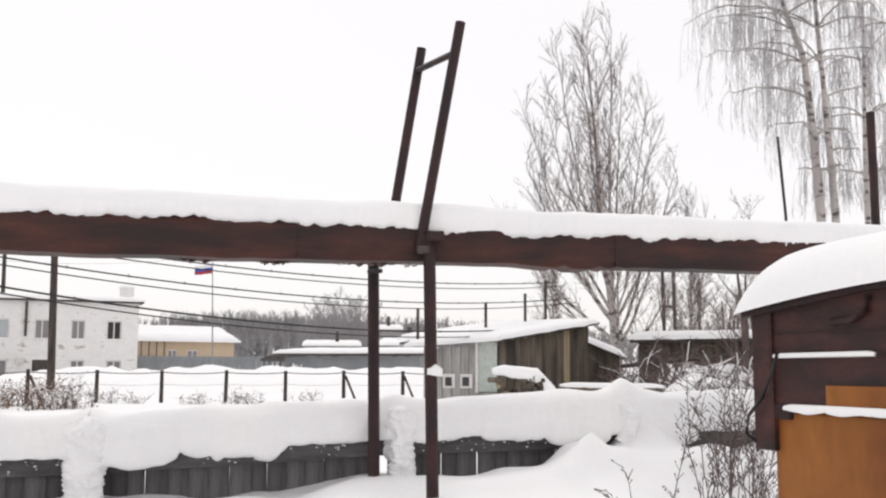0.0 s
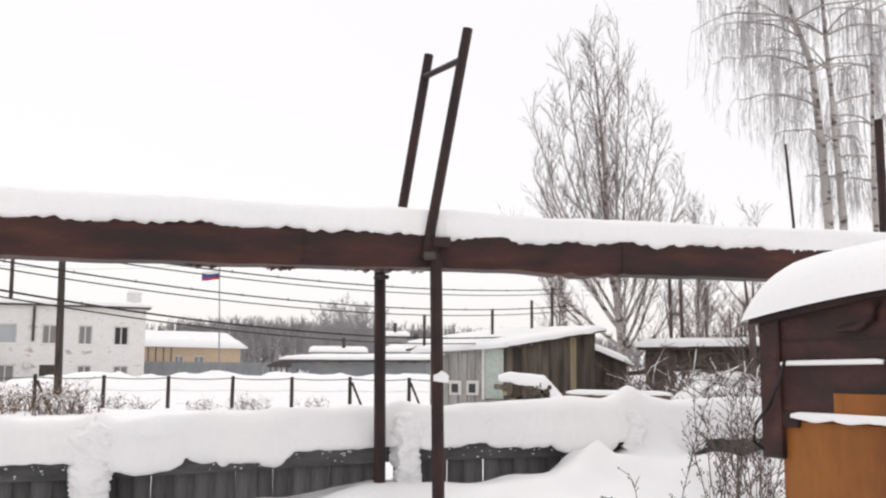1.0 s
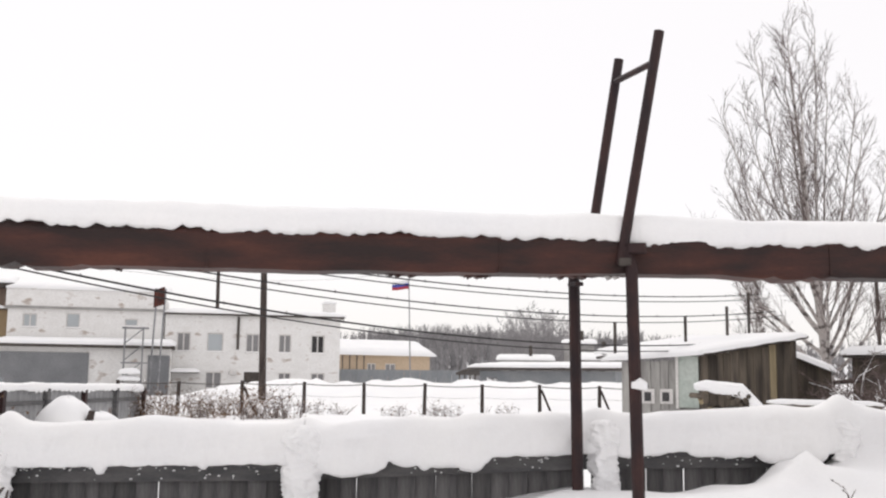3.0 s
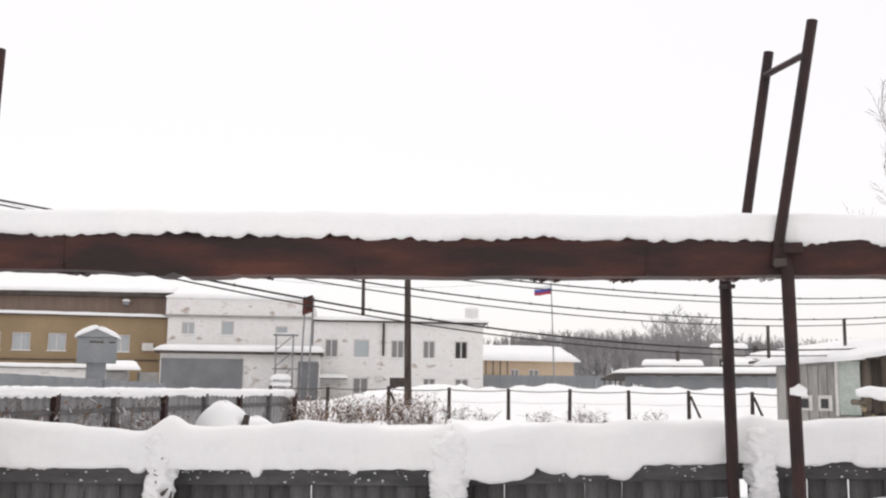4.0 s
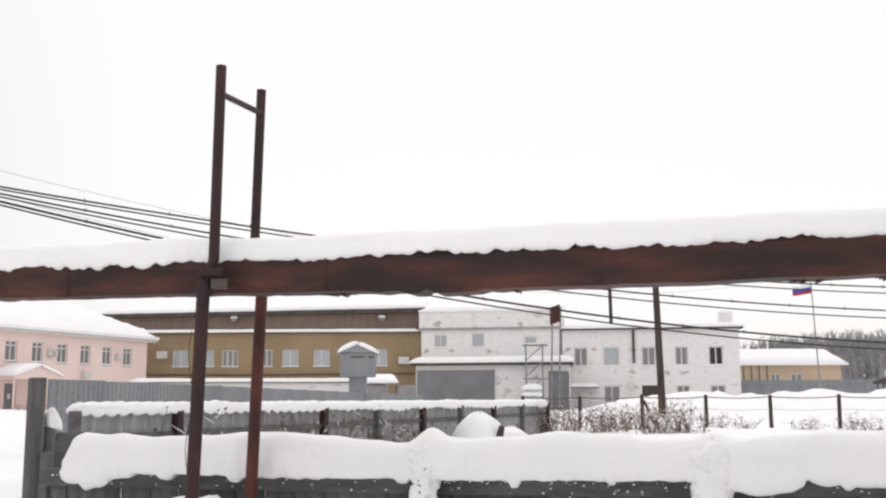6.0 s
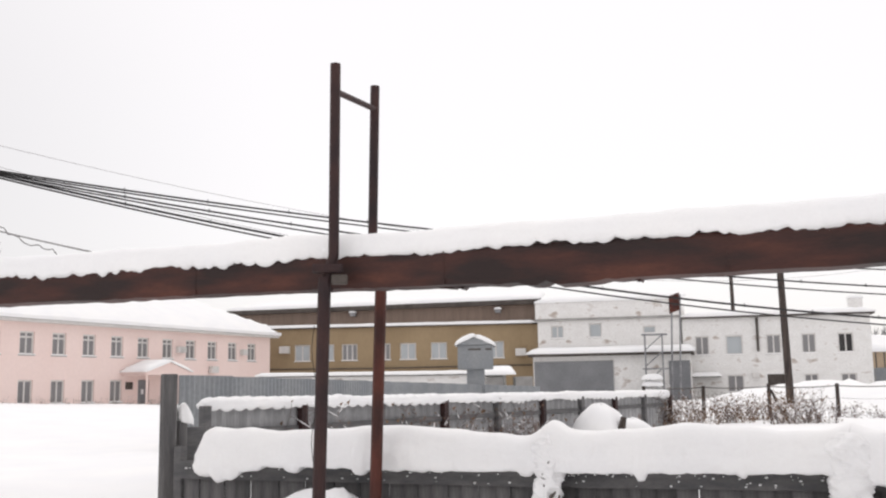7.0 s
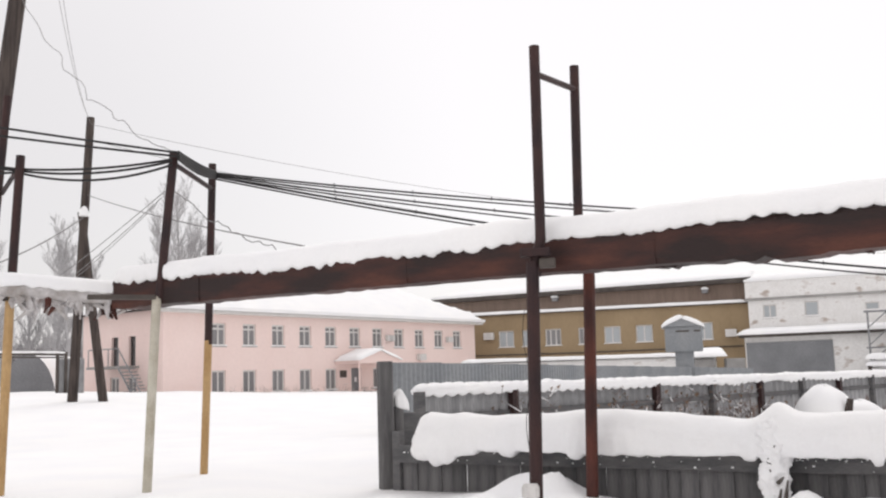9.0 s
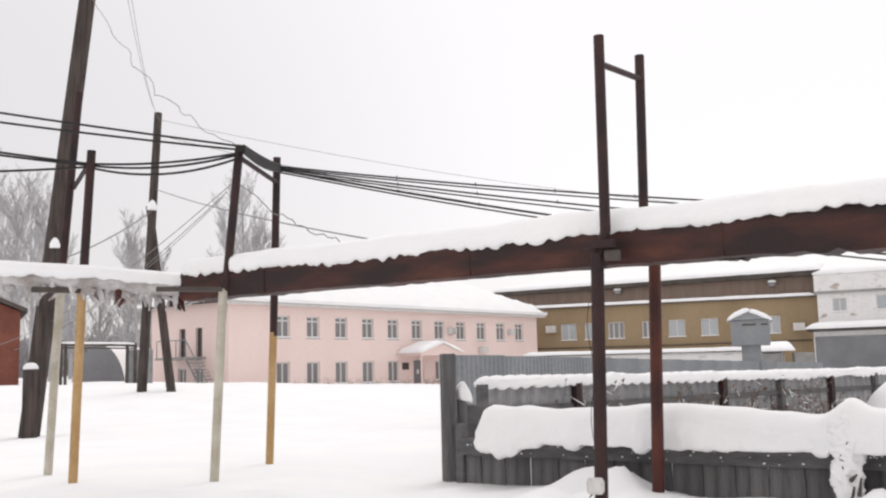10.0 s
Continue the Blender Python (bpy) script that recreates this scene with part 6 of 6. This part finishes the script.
# ---- utility poles, flag, far left yard ----
def upole(name, p0, p1, r, label):
    T = tagged(part(name, Geo().tube([Vector(p0).lerp(Vector(p1), i / 8) for i in range(9)], [r * (1.12 - 0.03 * i) for i in range(9)], 12), POLEWOOD, smooth=True), label, "utility pole")
    return T


upole("utility_pole", spot(21.4, 38, 0.2), spot(21.58, 38, 6.5), 0.13, "dark wooden utility pole beside the wire fence")
upole("utility_pole", spot(24.05, 84, 0), spot(24.15, 84, 12.2), 0.16, "far dark pole behind the white house")
upole("utility_pole", spot_b(78.2, 21.5, 0.1), spot_b(75.3, 21.5, 11.0), 0.185, "thick leaning wooden utility pole")
upole("utility_pole", spot_b(72.55, 32, 0.2), spot_b(71.79, 32, 9.76), 0.14, "wooden utility pole with a slanting strut")
upole("pole_strut", spot_b(70.75, 31.8, 0.2), spot_b(72.2, 32, 6.75), 0.13, "wooden strut leaning on the utility pole")
ST = thing("pole_stub", stand(spot_b(78.2, 21.25, 0.1), 78), "short concrete stub strapped to the leaning pole", "post")
part("stub", Geo().box(-0.12, 0.16, -0.25, -0.02, 0, 1.55, bevel=0.03), POLEWOOD, ST)
part("stub_snow", snow_slab(-0.12, 0.16, -0.25, -0.02, 1.55, 0.14, 2, 0.05), SNOW, ST, smooth=True)
heap(spot_b(72.05, 31.75, 6.6), 0.16, 0.14, 0.3, 6, "clump of snow where the strut meets the pole")
heap(spot_b(77.1, 21.25, 4.05), 0.12, 0.1, 0.2, 4, "clump of snow stuck on the pole")
FL = thing("flag_pole", stand(spot(13.05, 60, 0.55), 0), "thin steel flagpole with a striped white, blue and red flag", "flag")
part("pole", Geo().tube([(0, 0, 0), (-0.22, 0, 7.3)], [0.05, 0.03], 6), STEEL, FL)
for i, m in enumerate((WHITE, BLUE, RED)):
    z0 = 7.0 - 0.17 * i
    rows = [[Vector((-0.22 - 1.05 * k / 10, 0.07 * math.sin(k * 0.9), z0 - 0.19 * j - 0.10 * k / 10 + 0.02 * math.sin(k * 0.8))) for k in range(11)] for j in (0, 1)]
    part("flag_stripe", Geo().sheet(rows), m, FL, smooth=True)
GR = thing("brick_garage", along(spot(84.5, 44), spot(78.75, 44)), "dark red brick garage with a dark pitched roof", "garage")
gl = (spot(84.5, 44) - spot(78.75, 44)).length
part("wall", Geo().poly([(0, 0), (gl, 0), (gl, 4.2), (gl * 0.4, 5.3), (0, 5.0)], 0, 8), BRICKRED, GR)
part("roof", Geo().poly([(gl * 0.35, 5.45), (gl + 0.25, 4.15), (gl + 0.25, 4.32), (gl * 0.35, 5.62)], -0.3, 8), DARKTRIM, GR)
HG = thing("arched_hangar", along(spot(76.0, 62), spot(73.6, 62)), "grey arched hangar with a snowy flank", "hangar")
arch = [(1.35 + 1.55 * math.cos(q * math.pi / 16), 3.1 * math.sin(q * math.pi / 16)) for q in range(17)]
part("front", Geo().poly([(x, z + 0.3) for x, z in arch], 0, 0.2), GREYDOOR, HG)
part("vault", Geo().sheet([[Vector((x, 0.22, z + 0.32)) for x, z in arch], [Vector((x + 3.0, 9, z + 0.32)) for x, z in arch]]), SNOW, HG, "snow-covered hangar vault", smooth=True)
YG = thing("yard_gate", along(spot(76.7, 40), spot(72.9, 40)), "dark steel yard gate frame with posts", "gate")
yl = (spot(76.7, 40) - spot(72.9, 40)).length
for x in (0, 0.16, yl - 0.3, yl):
    part("gate_post", Geo().tube([(x, 0, 0.2), (x, 0, 2.75)], 0.06, 7), DARKTRIM, YG)
part("gate_beam", Geo().tube([(0, 0, 2.72), (yl, 0, 2.66)], 0.05, 7), DARKTRIM, YG)
part("gate_beam", Geo().tube([(0, 0, 2.60), (yl, 0, 2.54)], 0.03, 7), DARKTRIM, YG)
part("gate_leaf", Geo().box(yl - 0.28, yl + 0.65, 0.05, 0.12, 0.4, 2.5), OLDSHEET, YG)
part("gate_snow", ridge([Vector((0, 0, 0)), Vector((yl, 0, 0))], [2.77, 2.71], 0.06, 0.06, 0.02, 3.0, 0.06), SNOW, YG, smooth=True)

# ---- cables and wires ----
def sagging(a, b, sag, n=28):
    a, b = Vector(a), Vector(b)
    return [a.lerp(b, i / n) - Vector((0, 0, 4 * sag * (i / n) * (1 - i / n))) for i in range(n + 1)]


CC = spot(65.2, 12.75)
far_end = spot(-6.7, 24.5)
rng = random.Random(2)
for i, (za, zb, sag, r) in enumerate(((4.05, 3.55, 0.72, 0.012), (4.03, 3.45, 0.76, 0.010), (4.02, 3.15, 0.86, 0.012), (4.00, 3.05, 0.92, 0.010), (4.00, 2.55, 1.02, 0.015), (3.97, 2.45, 1.06, 0.011))):
    cb = thing("cable", Matrix.Identity(4), "black sagging cable lashed to a carrier wire", "cable", "cables over the yard")
    pts = sagging(CC + Vector((0, 0, za)), far_end + Vector((0.15 * i, 0, zb)), sag, 48)
    part("sheath", Geo().tube(pts, r, 6), BLACK, cb)
    if i % 2 == 0:
        for k in range(3, 48, 2):
            p = pts[k]
            part("tie", Geo().tube([p + Vector((0, 0, -0.02)), p + Vector((0, 0, 0.03))], 0.008, 4), BLACK, cb)
for i, (za, zb, sag) in enumerate(((3.92, 4.70, 0.03), (3.88, 4.57, 0.05))):
    cb = thing("cable", Matrix.Identity(4), "black cable slung between pole tops", "cable", "cables over the yard")
    part("sheath", Geo().tube(sagging(spot(67.3, 11.1, za), spot(92, 12.6, zb), sag), 0.013, 6), BLACK, cb)
for i, (za, zm, zb, sag) in enumerate(((3.88, 3.84, 4.45, 0.05), (3.86, 3.82, 4.38, 0.08), (3.82, 3.80, 3.72, 0.13))):
    cb = thing("cable", Matrix.Identity(4), "black cable hung over the pole's cross bar", "cable", "cables over the yard")
    a, m, b = spot_b(67.35, 11.1, za), spot_b(75.5, 11.75, zm), spot_b(92, 12.8, zb)
    part("sheath", Geo().tube(sagging(a, m, sag, 14) + sagging(m, b, 0.06, 14)[1:], 0.014, 6), BLACK, cb)
for i in range(4):
    cb = thing("cable", Matrix.Identity(4), "black cable bundle between two poles", "cable", "cables over the yard")
    part("sheath", Geo().tube(sagging(spot(67.3, 11.1, 3.93 - 0.025 * i), spot(65.2, 12.75, 4.06 - 0.025 * i), 0.02 + 0.01 * i, 10), 0.017, 6), BLACK, cb)
top = spot(71.8, 32, 9.5)
for a, b, sag, r in ((top, spot(74.3, 20, 11.0), 0.8, 0.006), (spot_b(71.9, 32, 7.3), spot_b(58.2, 14, 3.22), 0.12, 0.012),
                     (spot(72.1, 32, 6.6), spot(80, 25, 3.8), 0.3, 0.02), (spot(68, 12.2, 3.7), spot(80, 28, 2.3), 0.3, 0.007), (spot(68.2, 12.4, 3.65), spot(79, 28, 2.2), 0.3, 0.007), (spot(68.4, 12.5, 3.6), spot(77, 30, 3.0), 0.3, 0.006),
                     (top, spot(10, 60, 8.6), 2.4, 0.007), (top - Vector((0, 0, 0.5)), spot(14, 60, 8.0), 2.6, 0.007), (top, spot(75.1, 20, 12.0), 0.9, 0.006)):
    tagged(part("thin_wire", Geo().tube(sagging(a, b, sag), r, 4), WIRE), "thin grey overhead wire", "wire")


def kinked(a, b, sag, r, seed, n=40):
    """A slack wire with old bends in it."""
    pts = sagging(a, b, sag, n)
    pts = [p + Vector((0.09 * nz(i * 0.33, seed), 0.09 * nz(i * 0.33, seed + 4), 0.10 * nz(i * 0.37, seed + 8))) * min(i, n - i, 4) / 4 for i, p in enumerate(pts)]
    tagged(part("slack_wire", Geo().tube(pts, r, 5), WIRE, smooth=True), "slack grey wire with old kinks", "wire")


kinked(spot_b(67.2, 11.15, 3.97), spot_b(76.2, 15.5, 7.6), 0.45, 0.005, 3.0)
kinked(spot_b(67.2, 11.1, 3.52), spot_b(58.6, 10.3, 2.66), 0.16, 0.006, 7.0)
